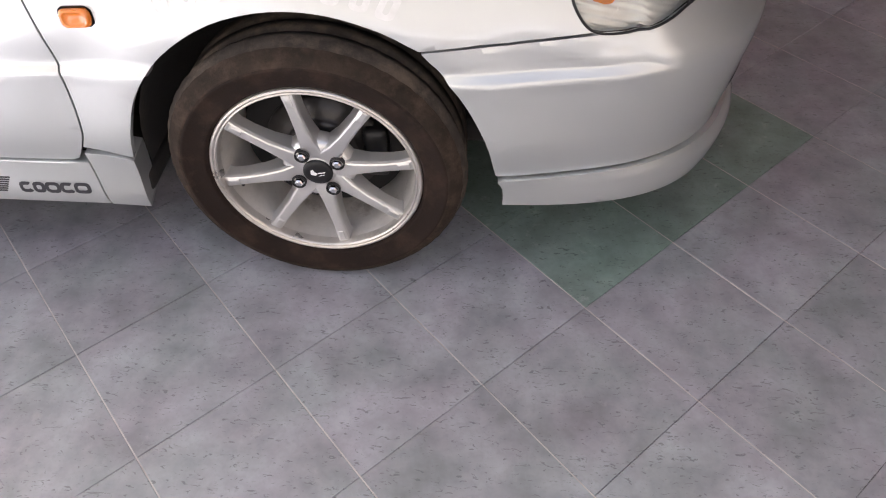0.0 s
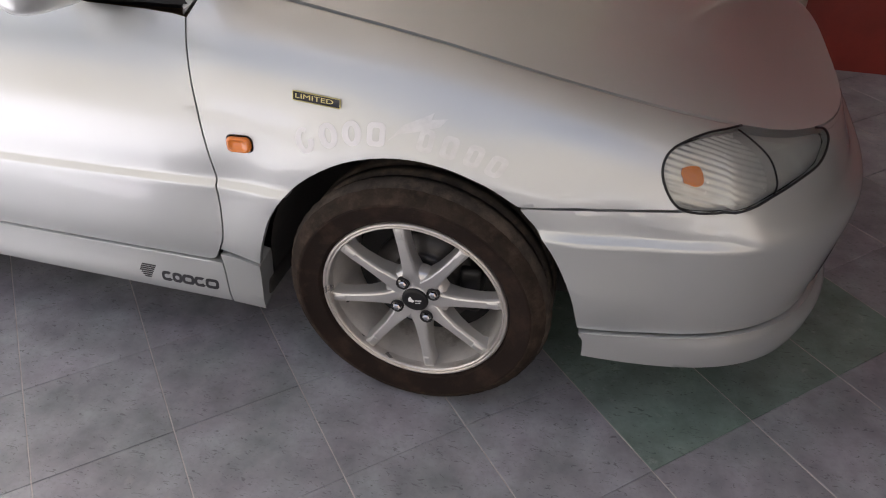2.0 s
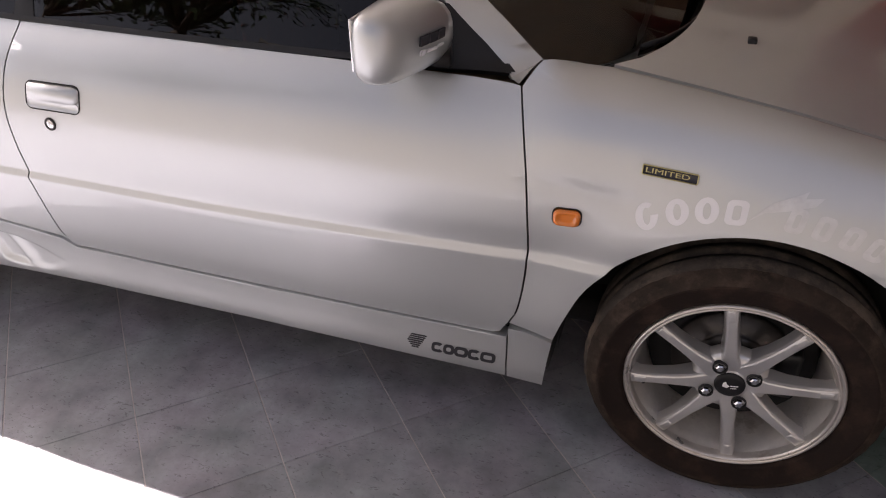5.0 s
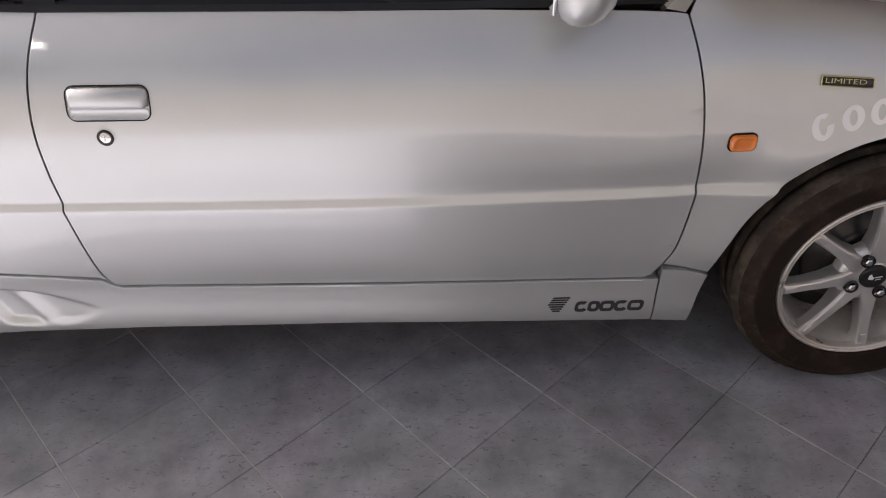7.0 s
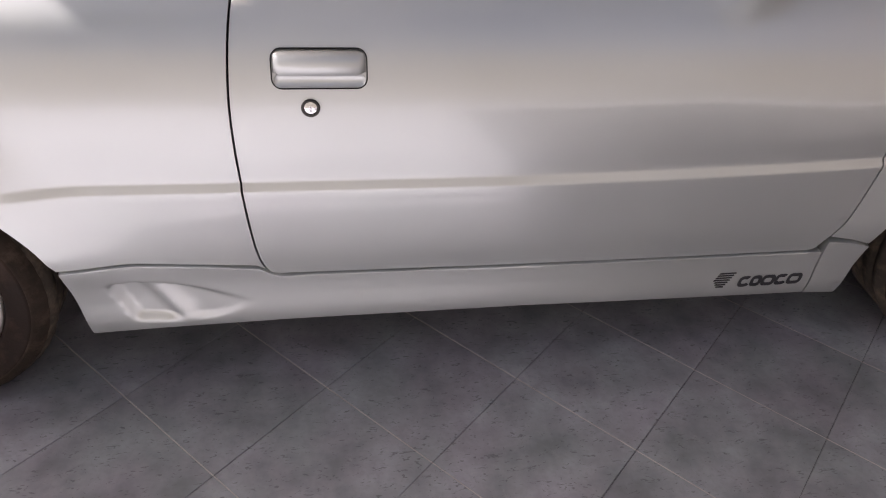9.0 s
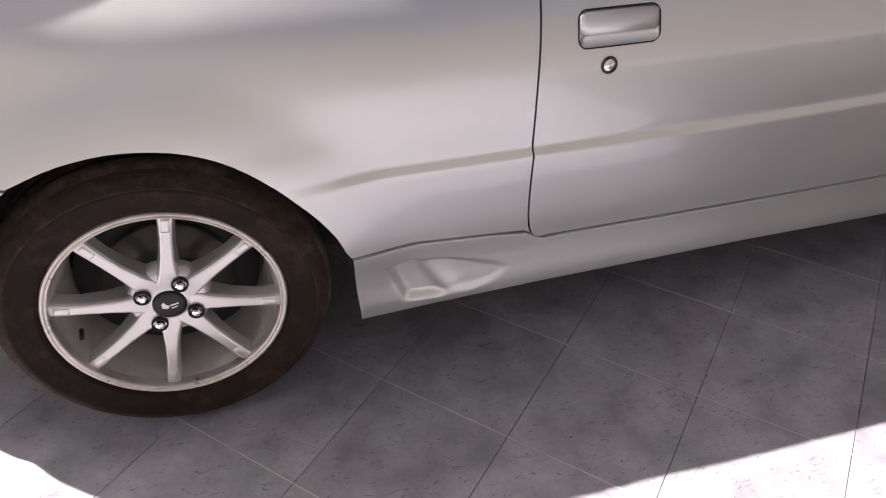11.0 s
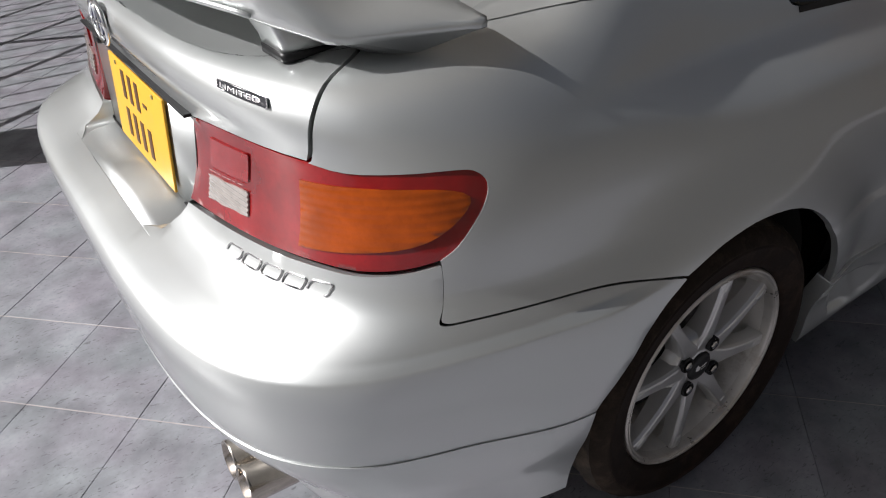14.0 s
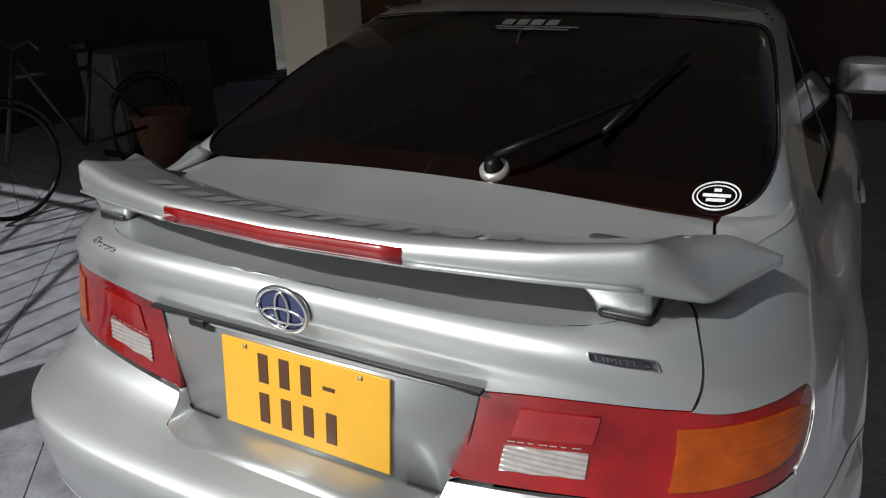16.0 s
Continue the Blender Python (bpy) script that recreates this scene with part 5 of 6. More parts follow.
tube(bm, [(0.013 * math.cos(a), 0.030 * math.sin(a), 0.005) for a in [2 * math.pi * j / 30 for j in range(31)]], 0.0028, 6)
bmesh.ops.transform(bm, matrix=m, verts=bm.verts[:])
part("emblem_shape", bm, CHROME, emblem, "plain chrome rings")

pl = on_surface(belt, -0.786, 0.906, du=(1.0, -0.27), dv=(0.25, 1.0))
badge = part("boot_badge", patch(bmesh.new(), rounded(0.069, 0.0165, 0.002, 2), pl, out=0.003, step=0.01), BLACK_VINYL, boot, "small black badge reading LIMITED in chrome")
part("badge_border", tube(bmesh.new(), [pl(u, v, 0.003) for u, v in rounded(0.069, 0.0165, 0.002, 2)] + [pl(0.067, 0, 0.003)], 0.0011, 5), CHROME, badge, "chrome border")
part("badge_letters", lettering(bmesh.new(), "LIMITED", lambda u, v, o: pl(u + 0.006, v + 0.004, o), 0.0085, 0.056, 0.0, 0.0045), CHROME, badge, "chrome letters", False)
# model lettering becomes plain chrome strokes
for k in range(5):
    pl = on_surface(belt, -0.874 + 0.0345 * k, 0.668 + 0.0019 * k, du=(1.0, 0.055), dv=(0.3, 1.0))
    bm = bmesh.new()
    o_ = rounded(0.029, 0.0135, 0.004, 3)
    tube(bm, [pl(u, v, 0.0015) for u, v in (o_[:-3] if k in (0, 4) else o_ + o_[:1])], 0.0015, 6)
    part("bumper_badge", bm, CHROME, [o for o in car.children if o.name.startswith("rear_bumper")][0], "chrome badge stroke")
for k, (u0, v0, w, h_) in enumerate(((0.0, 0.0, 0.010, 0.034), (0.016, 0.0, 0.016, 0.016), (0.035, 0.0, 0.016, 0.016), (0.054, 0.0, 0.016, 0.016))):
    pl = on_surface(belt, rear_y(0.480, 0.925) - u0, 0.922, du=(-1.0, -0.05), dv=(0.0, 0.6), flip=True)
    part("script_badge", tube(bmesh.new(), [pl(u, v, 0.002) for u, v in rounded(w, h_, 0.004, 3, 0, v0)][:-3], 0.0018, 6), CHROME, boot, "small chrome script badge stroke")

# plate lamp under the lid
bm = bmesh.new()
box(bm, (-0.700, 0.200, 0.822), (-0.672, 0.240, 0.840), 0.006)
part("plate_lamp", bm, BLACK_TRIM, boot, "black plate lamp and lid catch")
bm = bmesh.new()
loft(bm, [[(x, -y, z0), (x, y, z0), (x, y, z1), (x, -y, z1)] for x, y, z0, z1 in ((belt(-1.15, 0.636)[0] + 0.001, 0.262, 0.626, 0.6362), (-0.76, 0.268, 0.626, 0.6385), (-0.715, 0.272, 0.628, 0.6400), (-0.675, 0.275, 0.628, 0.641))])
part("bumper_shelf", bm, PAINT, [o for o in car.children if o.name.startswith("rear_bumper")][0])
bm = bmesh.new()
box(bm, (-0.700, -0.330, 0.839), (-0.660, 0.330, 0.845), 0.002)
part("lid_seal", bm, BLACK_TRIM, boot, "black lid seal")

# spoiler: a bowed wing on two feet, its ends swept down to the deck
ST = [  # y, rear x, front x, rear top z, rear bottom z, front z
    (0.00, -0.735, -0.565, 1.062, 1.022, 1.028), (0.216, -0.722, -0.552, 1.062, 1.022, 1.028), (0.40, -0.688, -0.510, 1.066, 1.018, 1.028),
    (0.50, -0.655, -0.478, 1.072, 1.012, 1.030), (0.535, -0.643, -0.460, 1.076, 1.008, 1.034), (0.605, -0.586, -0.438, 1.002, 0.984, 1.037),
    (0.640, -0.498, -0.424, 1.001, 0.986, 1.020), (0.676, -0.414, -0.405, 0.998, 0.989, 0.998)]


def station(y, n_):
    return float(np.mean([np.interp(abs(y) + d, [a[0] for a in ST], [a[n_] for a in ST]) for d in (-0.008, 0.0, 0.008)]))


bm = bmesh.new()
rings = []
half = [0.0, 0.05, 0.11, 0.16, 0.216, 0.26, 0.31, 0.36, 0.40, 0.44, 0.48, 0.51, 0.527, 0.535, 0.543, 0.555, 0.57, 0.585, 0.597, 0.605, 0.613, 0.625, 0.64, 0.655, 0.668, 0.676]
STATIONS = [-y for y in half[:0:-1]] + half
for y in STATIONS:
    xr, xf, zt, zb, zf = (station(y, n_) for n_ in range(1, 6))
    ch = xf - xr
    k_ = 0.35 + 0.15 * smooth(0.48, 0.55, abs(y))
    r_ = min(0.016, ch * 0.15)
    top = [(xr + 0.25 * r_, zt - 0.4 * r_), (xr + r_, zt), (xr + 0.3 * ch, zt - 0.6 * k_ * (zt - zf)), (xr + 0.6 * ch, zt - (0.4 * k_ + 0.42) * (zt - zf)), (xf - 0.10 * ch, zf + 0.002), (xf, zf - 0.005), (xf - 0.06 * ch, zf - 0.011)]
    low = [(xr + 0.55 * ch, (min(zb, zf - 0.012) + 0.004) * (1 - smooth(0.53, 0.58, abs(y))) + float(np.interp(abs(y), [0.58, 0.625, 0.655, 0.676], [0.957, 0.960, 0.977, 0.989])) * smooth(0.53, 0.58, abs(y))), (xr + 0.12 * ch, zb), (xr + 0.6 * r_, zb), (xr + 0.2 * r_, zb + 0.4 * r_), (xr + 0.05 * r_, (zt + zb) / 2)]
    rings.append([(px, y, pz) for px, pz in top + low])
spoiler = part("spoiler", loft(bm, rings), PAINT, car, "silver boot spoiler on two feet with swept-down ends")
for sgn in (-1, 1):
    bm = bmesh.new()
    loft(bm, [[(x0 + u, sgn * (y0 + v), z) for u, v in rounded(x1 - x0, y1 - y0, 0.009, 3)] for z, x0, x1, y0, y1 in ((0.9585, -0.612, -0.500, 0.462, 0.536), (0.978, -0.614, -0.498, 0.455, 0.536), (1.005, -0.624, -0.490, 0.436, 0.535), (1.024, -0.626, -0.485, 0.415, 0.532))])
    part("spoiler_foot", bm, PAINT, spoiler, "silver spoiler foot on a black gasket")
    bm = bmesh.new()
    loft(bm, [[(-0.616 + u, sgn * (0.464 + v), z) for u, v in rounded(0.114, 0.074, 0.010, 3)] for z in (0.956, 0.9665)])
    part("foot_gasket", bm, BLACK_TRIM, spoiler, "black gasket")
bm = bmesh.new()
rings = []
for k in range(13):
    y = -0.222 + 0.444 * k / 12
    xr = station(y, 1)
    rings.append([(xr - 0.0015, y, 1.030), (xr + 0.008, y, 1.027), (xr + 0.008, y, 1.056), (xr - 0.0005, y, 1.052)])
part("brake_lamp", loft(bm, rings), RED_DEEP, spoiler, "long red high brake lamp")

# the wing's lower lip and a faded decal on its top
for y0, y1 in ((-0.530, -0.226), (0.226, 0.530)):
    bm = bmesh.new()
    ys = [y0 + (y1 - y0) * k / 10 for k in range(11)]
    tube(bm, [(station(y, 1) - 0.001, y, station(y, 4) + 0.010) for y in ys], 0.0035, 6)
    part("wing_lip", bm, PAINT, spoiler, "thin lip along the wing")
for k in range(13):
    y0 = 0.36 - 0.056 * k
    w = 0.040 - 0.012 * (k % 3 == 1)
    bm = bmesh.new()
    for u0, u1, v0, v1 in ((0, w, 0, 0.050),):
        q = []
        for u, v in ((u0, v0), (u1, v0), (u1, v1), (u0, v1)):
            y = y0 - u
            xr, xf, zt, zf = station(y, 1), station(y, 2), station(y, 3), station(y, 5)
            f = (0.052 + v) / (xf - xr)
            q.append(bm.verts.new((xr + f * (xf - xr), y, float(np.interp(f, [0.1, 0.3, 0.6, 0.9], [zt, zt - 0.21 * (zt - zf), zt - 0.56 * (zt - zf), zf + 0.002])) + 0.0013)))
        bm.faces.new(q)
    part("wing_decal", bm, FADED_VINYL, spoiler, "faded grey decal block", False)

# rear wiper and screen fittings
wi = np.array(house(along(house, 1.025, back_mid(1.025), 0.1, 1, -0.145), 1.025))
bm = bmesh.new()
lathe(bm, [(0.0003, 0.030), (0.014, 0.028), (0.017, 0.020), (0.020, 0.009), (0.0205, 0.006), (0.021, -0.004)], 24, "Z")
bmesh.ops.transform(bm, matrix=Matrix.Translation(Vector(wi)) @ pose(0, 0, 0, 0, -28, 0), verts=bm.verts[:])
wiper = part("rear_wiper", bm, WIPER, rear_screen, "black rear wiper on a pale boss")
bm = bmesh.new()
lathe(bm, [(0.020, 0.009), (0.029, 0.007), (0.030, -0.003)], 24, "Z")
bmesh.ops.transform(bm, matrix=Matrix.Translation(Vector(wi)) @ pose(0, 0, 0, 0, -28, 0), verts=bm.verts[:])
part("wiper_boss", bm, LIP, wiper, "pale metal boss")


def on_back(y, h, out):
    s = along(house, h, back_mid(h), 0.35, 1, -max(0.002, abs(y)))
    q = np.array(house(s, h)) + normal_of(house, s, h) * out
    return (q[0], q[1] if y < 0 else -q[1], q[2])


bm = bmesh.new()
tube(bm, [on_back(-0.145, 1.030, 0.026), on_back(-0.20, 1.050, 0.030), on_back(-0.36, 1.120, 0.022)], [0.009, 0.007, 0.004], 8)
part("wiper_arm", bm, WIPER, wiper, "black wiper arm")
bm = bmesh.new()
tube(bm, [on_back(-0.325, 1.080, 0.012), on_back(-0.36, 1.125, 0.012), on_back(-0.42, 1.195, 0.012)], [0.0075, 0.006, 0.004], 6)
part("wiper_blade", bm, WIPER, wiper, "black wiper blade")
# oval sticker on the rear screen
bm = bmesh.new()
ov = lambda a, ry, rh, o: on_back(-0.555 + ry * math.cos(a), 1.022 + rh * math.sin(a), o)
tube(bm, [ov(2 * math.pi * j / 36, 0.037, 0.0152, 0.001) for j in range(37)], 0.0016, 5)
tube(bm, [ov(2 * math.pi * j / 36, 0.0305, 0.0115, 0.001) for j in range(37)], 0.0012, 5)
for y0, h0, w in ((-0.577, 1.0205, 0.044), (-0.570, 1.0155, 0.030), (-0.561, 1.0265, 0.012)):
    vs = [bm.verts.new(on_back(y0 + u, h0 + v, 0.0015)) for u, v in ((0, 0), (w, 0), (w, 0.0035), (0, 0.0035))]
    bm.faces.new(vs)
part("oval_sticker", bm, WHITE_VINYL, rear_screen, "white oval ring sticker with plain bars", False)
for y0, h0, w, hh in ((-0.13, 1.238, 0.22, 0.002), (-0.07, 1.242, 0.030, 0.010), (-0.03, 1.242, 0.030, 0.010), (0.01, 1.242, 0.030, 0.010), (0.05, 1.242, 0.030, 0.010), (-0.11, 1.2335, 0.19, 0.0025)):
    bm = bmesh.new()
    n_ = 8
    for j in range(n_):
        ua, ub = w * j / n_, w * (j + 1) / n_
        bm.faces.new([bm.verts.new(on_back(y0 + u, h0 + v, 0.0012)) for u, v in ((ua, 0), (ub, 0), (ub, hh), (ua, hh))])
    part("screen_decal", bm, GREY_VINYL, rear_screen, "pale plain decal bar", False)
side_glass = [o for o in car.children if o.name.startswith("quarter_window")][0]
for s0, h0, w, hh in ((0.600, 0.932, 0.016, 0.017), (0.620, 0.932, 0.016, 0.017), (0.640, 0.932, 0.016, 0.017), (0.580, 0.926, 0.085, 0.002), (0.585, 0.920, 0.075, 0.0022), (0.61, 0.951, 0.06, 0.002)):
    part("window_decal", patch(bmesh.new(), [(0, 0), (w, 0), (w, hh), (0, hh)], on_surface(house, s0 - 0.02, h0), out=-0.002), GREY_VINYL, side_glass, "pale plain decal bar", False)

# front wipers and washer jet
for y0, y1 in ((-0.05, 0.52), (-0.50, -0.02)):
    bm = bmesh.new()
    pts = []
    for k in range(9):
        y = y0 + (y1 - y0) * k / 8
        h = 0.870 + 0.004 * math.sin(k / 8 * math.pi)
        s = along(house, h, 1.5, screen_mid(h), 1, -max(0.003, abs(y)))
        q = np.array(house(s, h)) + normal_of(house, s, h) * 0.016
        pts.append((q[0], math.copysign(q[1], y), q[2]))
    tube(bm, pts, 0.0065, 6)
    part("front_wiper", bm, BLACK_TRIM, windscreen, "black windscreen wiper")
bm = bmesh.new()
box(bm, (2.290, -0.460, 0.893), (2.308, -0.436, 0.9035), 0.003)
part("washer_jet", bm, BLACK_TRIM, bonnet, "black washer jet")
# exhaust: twin bright tips
for y in (-0.455, -0.385):
    bm = bmesh.new()
    lathe(bm, [(0.028, 0.10), (0.033, 0.09), (0.036, -0.075), (0.0385, -0.083), (0.0385, -0.088), (0.0345, -0.088), (0.033, -0.05), (0.031, 0.06), (0.0005, 0.065)], 28)
    bmesh.ops.transform(bm, matrix=Matrix.Translation((-0.700, y, 0.200)) @ pose(0, 0, 0, 0, 0, -90) @ pose(0, 0, 0, -6, 0, 0), verts=bm.verts[:])
    part("exhaust_tip", bm, TIP, car, "bright twin exhaust tip")

# ---------------------------------------------------------------- the carport
TILE_M, TC0, TD0 = 0.3027, 0.0126, 0.0521
EC, ED = Vector((0.7231, 0.6907, 0)), Vector((-0.6907, 0.7231, 0))
floor = tagged(link_mesh("floor", (lambda b: (box(b, (-7.5, -6.2, -0.12), (7.5, 6.5, -0.004)), b)[1])(bmesh.new()), GROUT, smooth_shade=False), "grey slate tile floor laid on the diagonal with thin joints", "floor", kind="structure")


def tile_mesh():
    bm = bmesh.new()
    h, g = TILE_M / 2 - 0.0013, TILE_M / 2 - 0.0005
    b = 0.0009
    rings = []
    for q, z in ((0.0, -0.004), (0.0, -b), (b, 0.0)):
        rings.append([bm.verts.new((u * (h - q), v * (g - q), z)) for u, v in ((-1, -1), (1, -1), (1, 1), (-1, 1))])
    for r0, r1 in zip(rings, rings[1:]):
        for j in range(4):
            bm.faces.new((r0[j], r0[(j + 1) % 4], r1[(j + 1) % 4], r1[j]))
    bm.faces.new(rings[-1])
    return bm


def simple_wall(name, lo, hi, material, label, category="wall"):
    bm = bmesh.new()
    box(bm, lo, hi)
    return tagged(link_mesh(name, bm, material, smooth_shade=False), label, category, kind="structure")


# house wall beside the nose: cream pillar, opening, cream, red
wall_side = simple_wall("wall_side", (3.03, 1.60, 0.0), (6.2, 1.85, 2.75), RED_WALL, "glossy dark red painted wall")
simple_wall("wall_pier", (2.84, 1.61, 0.0), (3.03, 1.85, 2.75), CREAM_WALL, "cream painted pier beside the red wall")
simple_wall("wall_corner", (1.62, 1.62, 0.0), (1.95, 1.90, 2.75), CREAM_WALL, "cream painted corner pier")
bm = bmesh.new()
tube(bm, [(3.43, 1.575, 0.12), (3.43, 1.575, 2.7)], 0.022, 12)
pipe = tagged(link_mesh("drain_pipe", bm, CREAM_WALL), "pale pink painted drain pipe on the red wall", "pipe")
bm = bmesh.new()
box(bm, (1.95, 1.74, 0.0), (2.84, 1.79, 2.1), 0.004)
door_1 = tagged(link_mesh("door_1", bm, WOOD, smooth_shade=False), "closed brown wooden house door", "door", kind="structure")
for k in range(2):
    bm = bmesh.new()
    box(bm, (2.03 + 0.41 * k, 1.728, 0.15), (2.34 + 0.41 * k, 1.742, 1.95), 0.006)
    part("door_panel", bm, WOOD, door_1)
simple_wall("wall_over_door", (1.95, 1.65, 2.1), (2.84, 1.85, 2.75), CREAM_WALL, "cream wall over the door")
# Unseen end wall, added tall and dark to darken reflections and the front floor
simple_wall("wall_front", (5.6, -3.55, 0.0), (5.85, 1.6, 3.4), DARK_WALL, "added unseen end wall that keeps reflections dark")
# Recess walls carry their deep shade in the near-black colour
simple_wall("wall_back_left", (1.62, 5.90, 0.0), (6.2, 6.10, 2.75), DARK_WALL, "house wall with deep shade put into its dark colour")
simple_wall("wall_recess", (-2.0, 5.90, 0.0), (1.62, 6.10, 2.75), DARK_WALL, "house wall with deep shade put into its dark colour")
ceil = bmesh.new()
box(ceil, (-1.58, -1.35, 2.62), (5.60, 6.1, 2.80))
ceiling = tagged(link_mesh("ceiling", ceil, SOFFIT, smooth_shade=False), "brownish carport ceiling slab", "ceiling", kind="structure")
for x, y in ((4.08, -1.66),):
    bm = bmesh.new()
    box(bm, (x, y, 0.0), (x + 0.28, y + 0.28, 2.62), 0.01)
    tagged(link_mesh("pillar", bm, CREAM_WALL, smooth_shade=False), "cream painted carport pillar", "pillar", kind="structure")
bm = bmesh.new()
box(bm, (-1.64, 2.12, 0.0), (-1.36, 2.42, 2.6), 0.008)
tagged(link_mesh("gate_pillar", bm, CREAM_WALL, smooth_shade=False), "cream painted gate pillar", "pillar", kind="structure")
# boundary wall beyond the open side: unseen, added to bounce light onto the flank
simple_wall("wall_court", (-7.5, -3.75, 0.0), (7.5, -3.55, 2.0), BOUNCE_WALL, "added unseen boundary wall that bounces light onto the car's flank")
ground = bmesh.new()
v = [ground.verts.new((x, y, -0.13)) for x, y in ((-400, -400), (400, -400), (400, 400), (-400, 400))]
ground.faces.new(v)
tagged(link_mesh("ground", ground, DARK_GROUND, smooth_shade=False), "bare ground outside the courtyard", "ground", kind="structure")

# lattice gate that throws crossed shadows
gate = tagged(new("lattice_gate"), "black iron gate with fanned slanting bars", "gate")
gate.location = (-1.5, 4.0, 0.0)
GY0, GY1, GZ0, GZ1 = 2.44, 5.70, 0.12, 2.42


def slanted(y0, slope, radius, off):
    """A bar from the bottom rail at y0, going slope metres along for each metre up, cut at the gate's sides."""
    z0, z1 = GZ0, GZ1
    if slope:
        za, zb = sorted((GZ0 + (GY0 - y0) / slope, GZ0 + (GY1 - y0) / slope))
        z0, z1 = max(z0, za), min(z1, zb)
    if z1 - z0 < 0.1:
        return
    part("lattice_bar", tube(bmesh.new(), [(-1.5 + off, y0 + slope * (z0 - GZ0), z0), (-1.5 + off, y0 + slope * (z1 - GZ0), z1)], radius, 6), IRON, gate)


for k in range(26):
    slanted(GY0 - 1.0 + 0.165 * k, 0.465, 0.0085, 0.012)
for k in range(10):
    slanted(GY0 - 2.9 + 0.62 * k, 1.25, 0.014, -0.012)
for z in (GZ0, GZ1):
    bm = bmesh.new()
    box(bm, (-1.52, GY0, z - 0.02), (-1.48, GY1, z + 0.02), 0.003)
    part("rail", bm, IRON, gate)
for y in (GY0, 4.05, GY1):
    bm = bmesh.new()
    box(bm, (-1.52, y - 0.02, 0.0), (-1.48, y + 0.02, GZ1), 0.003)
    part("upright", bm, IRON, gate)

# tree beyond the court wall, seen mirrored in the side glass


def tree(x, y, height, seed):
    rng = random.Random(seed)
    t = tagged(new("tree"), "leafy green tree beyond the courtyard wall", "tree")
    t.location = (x, y, -0.13)
    bm = bmesh.new()
    tips = []
    tube(bm, [(x, y, -0.13), (x + 0.05, y, height * 0.25), (x - 0.05, y + 0.1, height * 0.65)], [0.16, 0.12, 0.07], 8)
    for k in range(11):
        a, r = rng.uniform(0, 6.28), rng.uniform(0.8, 1.9)
        z0 = height * rng.uniform(0.50, 0.62)
        end = (x + r * math.cos(a), y + r * math.sin(a), z0 + rng.uniform(0.5, height * 0.36))
        tube(bm, [(x, y, z0), ((x + end[0]) / 2, (y + end[1]) / 2, (z0 + end[2]) / 2 + 0.15), end], [0.06, 0.04, 0.015], 6)
        tips.append(end)
        tips.append(((x + end[0]) / 2, (y + end[1]) / 2, (z0 + end[2]) / 2 + 0.3))
    part("trunk", bm, BARK, t)
    verts, faces = [], []
    for cx_, cy_, cz_ in tips:
        for _ in range(120):
            d = Vector((rng.gauss(0, 1), rng.gauss(0, 1), rng.gauss(0, 0.8))).normalized() * rng.uniform(0.1, 0.85)
            c = Vector((cx_, cy_, cz_)) + d
            u = Vector((rng.uniform(-1, 1), rng.uniform(-1, 1), rng.uniform(-1, 0.3))).normalized()
            w = u.orthogonal().normalized()
            l, b = rng.uniform(0.07, 0.15), rng.uniform(0.018, 0.032)
            n = len(verts)
            verts += [c - u * l, c + w * b, c + u * l, c - w * b]
            faces.append((n, n + 1, n + 2, n + 3))
    me = bpy.data.meshes.new("crown")
    me.from_pydata([tuple(v_) for v_ in verts], [], faces)
    me.materials.append(LEAF)
    crown = new("crown", me)
    crown.parent = t
    crown.matrix_parent_inverse = world_of(t).inverted()
    tagged(crown, kind="stuff")


for k, (x, y, h) in enumerate(((-3.0, -5.6, 7.0), (-5.4, -5.9, 7.4))):
    tree(x, y, h, 11 + k)

# bicycle leaning in the dark recess
bike = tagged(new("bicycle"), "old bicycle with thin tubes standing in deep shade", "bicycle")
bike.location = (1.5, 3.5, 0.0)
for x in (0.95, 2.02):
    bm = bmesh.new()
    tube(bm, [(x + 0.33 * math.cos(a), 3.5, 0.345 + 0.33 * math.sin(a)) for a in [2 * math.pi * j / 36 for j in range(37)]], 0.015, 6)
    w_ = part("bicycle_wheel", bm, BLACK_TRIM, bike, "thin black tyre")
    for j in range(12):
        a = 2 * math.pi * j / 12
        part("bicycle_spoke", tube(bmesh.new(), [(x, 3.5, 0.345), (x + 0.32 * math.cos(a), 3.5, 0.345 + 0.32 * math.sin(a))], 0.0015, 4), STEEL, w_)
    bm = bmesh.new()
    tube(bm, [(x + 0.37 * math.cos(a), 3.5, 0.345 + 0.37 * math.sin(a)) for a in [radians(20 + 130 * j / 16) for j in range(17)]], 0.012, 6)
    part("mudguard", bm, STEEL, bike, "dull metal mudguard")
for pts in ([(0.95, 3.5, 0.345), (1.15, 3.5, 0.95)], [(1.15, 3.5, 0.92), (1.48, 3.5, 0.33)], [(1.12, 3.5, 0.82), (1.62, 3.5, 0.80)], [(1.48, 3.5, 0.33), (1.66, 3.5, 0.92)], [(1.48, 3.5, 0.33), (2.02, 3.5, 0.345)], [(1.62, 3.5, 0.80), (2.02, 3.5, 0.345)]):
    part("frame_tube", tube(bmesh.new(), pts, 0.014, 8), STEEL, bike, "thin frame tube")
bm = bmesh.new()
tube(bm, [(1.14, 3.24, 0.98), (1.17, 3.36, 1.02), (1.15, 3.5, 0.97), (1.17, 3.64, 1.02), (1.14, 3.76, 0.98)], 0.011, 6)
part("handlebar", bm, STEEL, bike, "bright handlebar")
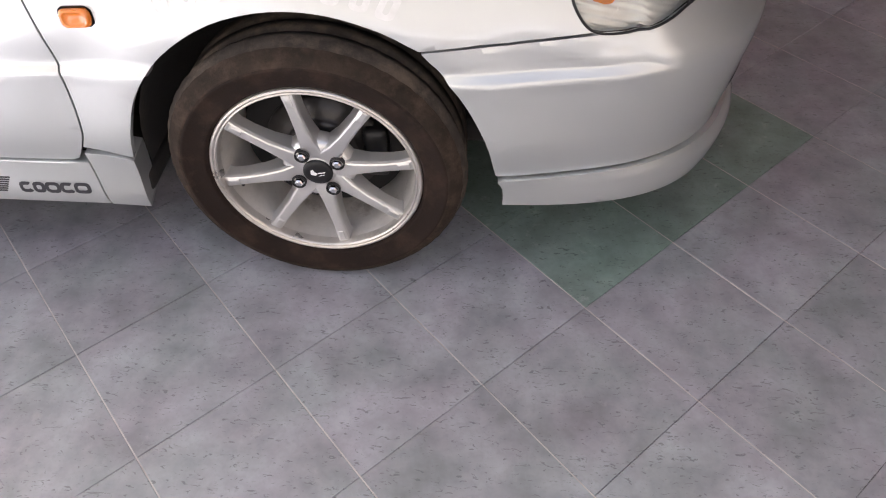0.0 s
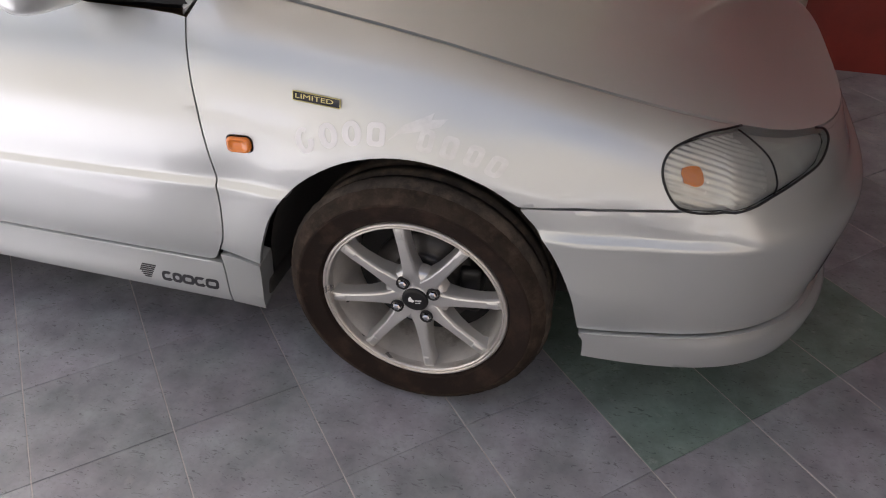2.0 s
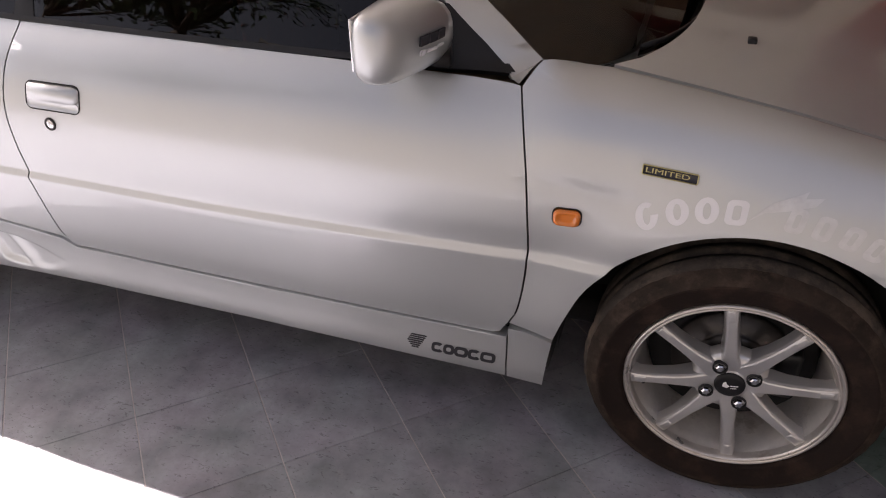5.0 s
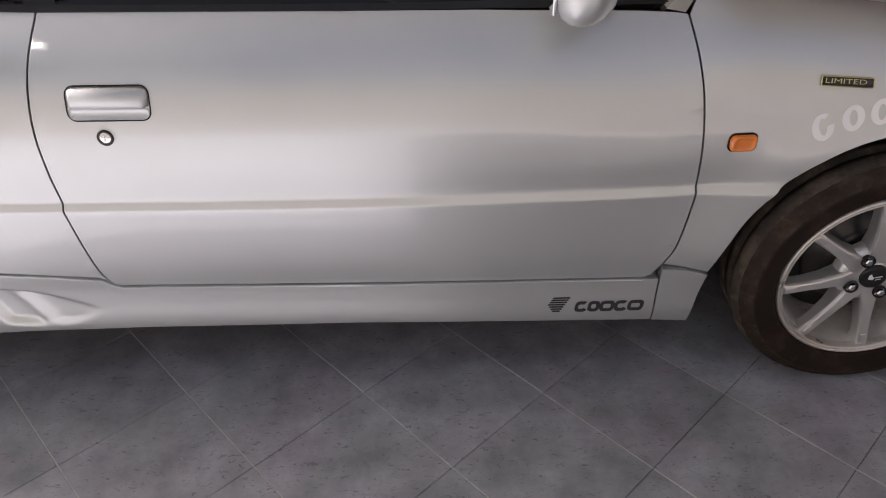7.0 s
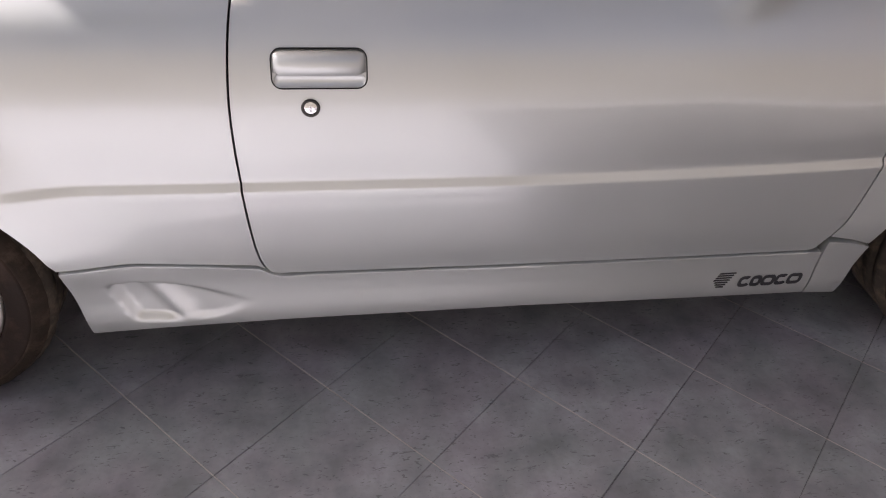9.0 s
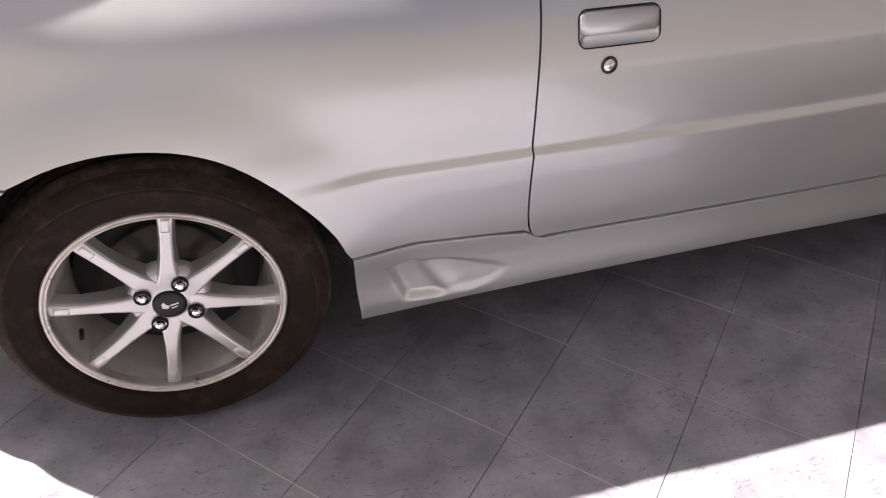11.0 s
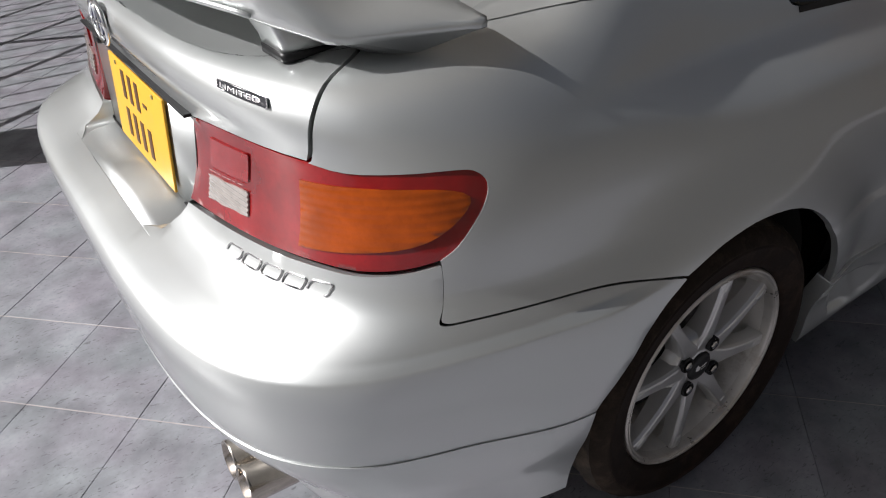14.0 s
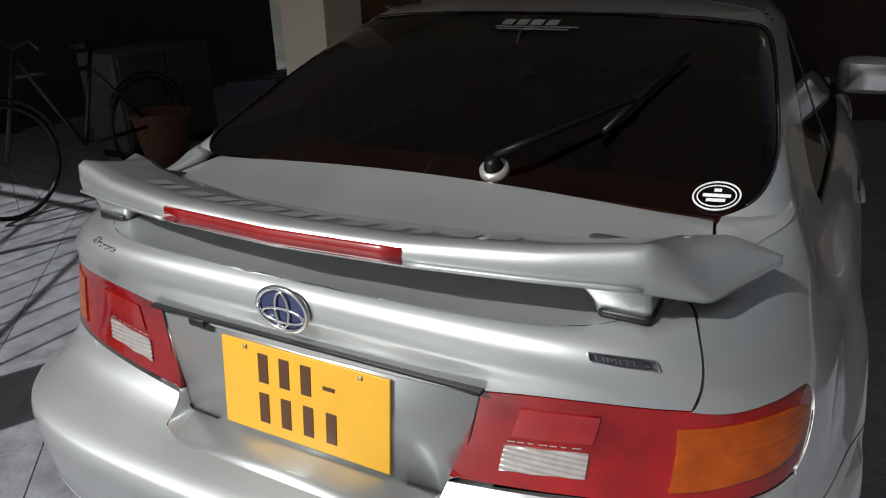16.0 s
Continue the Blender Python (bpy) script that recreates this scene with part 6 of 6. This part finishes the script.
bm = bmesh.new()
box(bm, (1.56, 3.43, 0.92), (1.80, 3.57, 0.97), 0.02)
part("saddle", bm, BLACK_TRIM, bike, "black saddle")
# Cabinet stands in for an unclear grey shape like a wheel arch
bm = bmesh.new()
box(bm, (2.15, 3.95, 0.06), (3.1, 4.35, 0.80), 0.03)
# Grey lowered to carry the deep shade of the recess
CABINET = mat("shade_dark_grey", (0.08, 0.08, 0.08), rough=0.6, var=0.15)
cabinet = tagged(link_mesh("grey_cabinet", bm, CABINET, smooth_shade=False), "low grey cabinet standing in for an unclear shape, shade put into its colour", "cabinet")
for k in range(2):
    bm = bmesh.new()
    box(bm, (2.18 + 0.45 * k, 3.935, 0.10), (2.61 + 0.45 * k, 3.951, 0.76), 0.004)
    leaf = part("cabinet_door", bm, CABINET, cabinet)
    bm = bmesh.new()
    box(bm, (2.56 - 0.27 * k + 0.45 * k, 3.92, 0.42), (2.575 - 0.27 * k + 0.45 * k, 3.936, 0.52), 0.003)
    part("handle", bm, STEEL, leaf)
for x in (2.2, 3.0):
    bm = bmesh.new()
    box(bm, (x, 3.98, 0.0), (x + 0.05, 4.32, 0.062))
    part("foot", bm, BLACK_TRIM, cabinet)
# Pot stands in for a round brown shape, darkened for the recess's shade
bm = bmesh.new()
lathe(bm, [(0.0, 0.0), (0.13, 0.0), (0.17, 0.20), (0.19, 0.36), (0.21, 0.38), (0.21, 0.42), (0.18, 0.42), (0.17, 0.36), (0.0, 0.34)], 32, "Z")
bmesh.ops.translate(bm, verts=bm.verts[:], vec=(2.15, 3.55, 0.0))
tagged(link_mesh("clay_pot", bm, mat("clay", (0.13, 0.055, 0.035), 0.8, var=0.2)), "clay pot standing in for an unclear round shape, shade put into its brown", "pot")

# ---------------------------------------------------------------- floor tiles last
near_tile = link_mesh("tile", tile_mesh(), TILE, smooth_shade=False)
near_mesh = near_tile.data
green_mesh = near_mesh.copy()
green_mesh.materials.clear()
green_mesh.materials.append(TILE_GREEN)
bpy.data.objects.remove(near_tile)
rng = random.Random(5)
spots = []
for i in range(-45, 46):
    for j in range(-45, 46):
        p = EC * (TC0 + TILE_M * (i + 0.5)) + ED * (TD0 + TILE_M * (j + 0.5))
        if -7.2 < p.x < 5.6 and -3.5 < p.y < 5.8:
            c_, d_ = TC0 + TILE_M * (i + 0.5), TD0 + TILE_M * (j + 0.5)
            green = 5 <= i < 8 and -9 <= j < -6
            dist = min(math.hypot(p.x - q, p.y + 1.25) for q in (-0.7, 0.0, 0.8, 1.6, 2.4, 3.1))
            spots.append((dist, p, green))
spots.sort(key=lambda q: q[0])
turn = math.atan2(EC.y, EC.x)
far_bm = []
for n_, (dist, p, green) in enumerate(spots):
    if n_ < 300 or green:
        ob = new("tile", green_mesh if green else near_mesh)
        ob.matrix_basis = Matrix.Translation((p.x, p.y, rng.uniform(-0.0004, 0.0004))) @ Matrix.Rotation(turn, 4, "Z") @ pose(0, 0, 0, rng.uniform(-0.06, 0.06), rng.uniform(-0.06, 0.06), 0)
        ob.parent = floor
    else:
        far_bm.append(p)
verts, faces = [], []
h = TILE_M / 2 - 0.0014
for p in far_bm:
    n_ = len(verts)
    for q, z in ((h, -0.004), (h - 0.0012, 0.0)):
        for u, v in ((-1, -1), (1, -1), (1, 1), (-1, 1)):
            w = p + EC * (u * q) + ED * (v * q)
            verts.append((w.x, w.y, z))
    faces += [(n_ + 4, n_ + 5, n_ + 6, n_ + 7)] + [(n_ + j, n_ + (j + 1) % 4, n_ + 4 + (j + 1) % 4, n_ + 4 + j) for j in range(4)]
me = bpy.data.meshes.new("far_tiles")
me.from_pydata(verts, [], faces)
me.materials.append(TILE)
joint_bm = bmesh.new()
for i in range(-45, 46):
    c_ = TC0 + TILE_M * i
    box(joint_bm, (-0.0013, -9.0, -0.004), (0.0013, 9.0, -0.0007), 0.0, Matrix.Translation(EC * c_) @ Matrix.Rotation(turn, 4, "Z"))
joints = part("joint_filler", joint_bm, JOINT, floor, "pale joint filler", False)
tagged(joints, kind="stuff")
far_tiles = new("far_tiles", me)
far_tiles.parent = floor
tagged(far_tiles, kind="stuff")
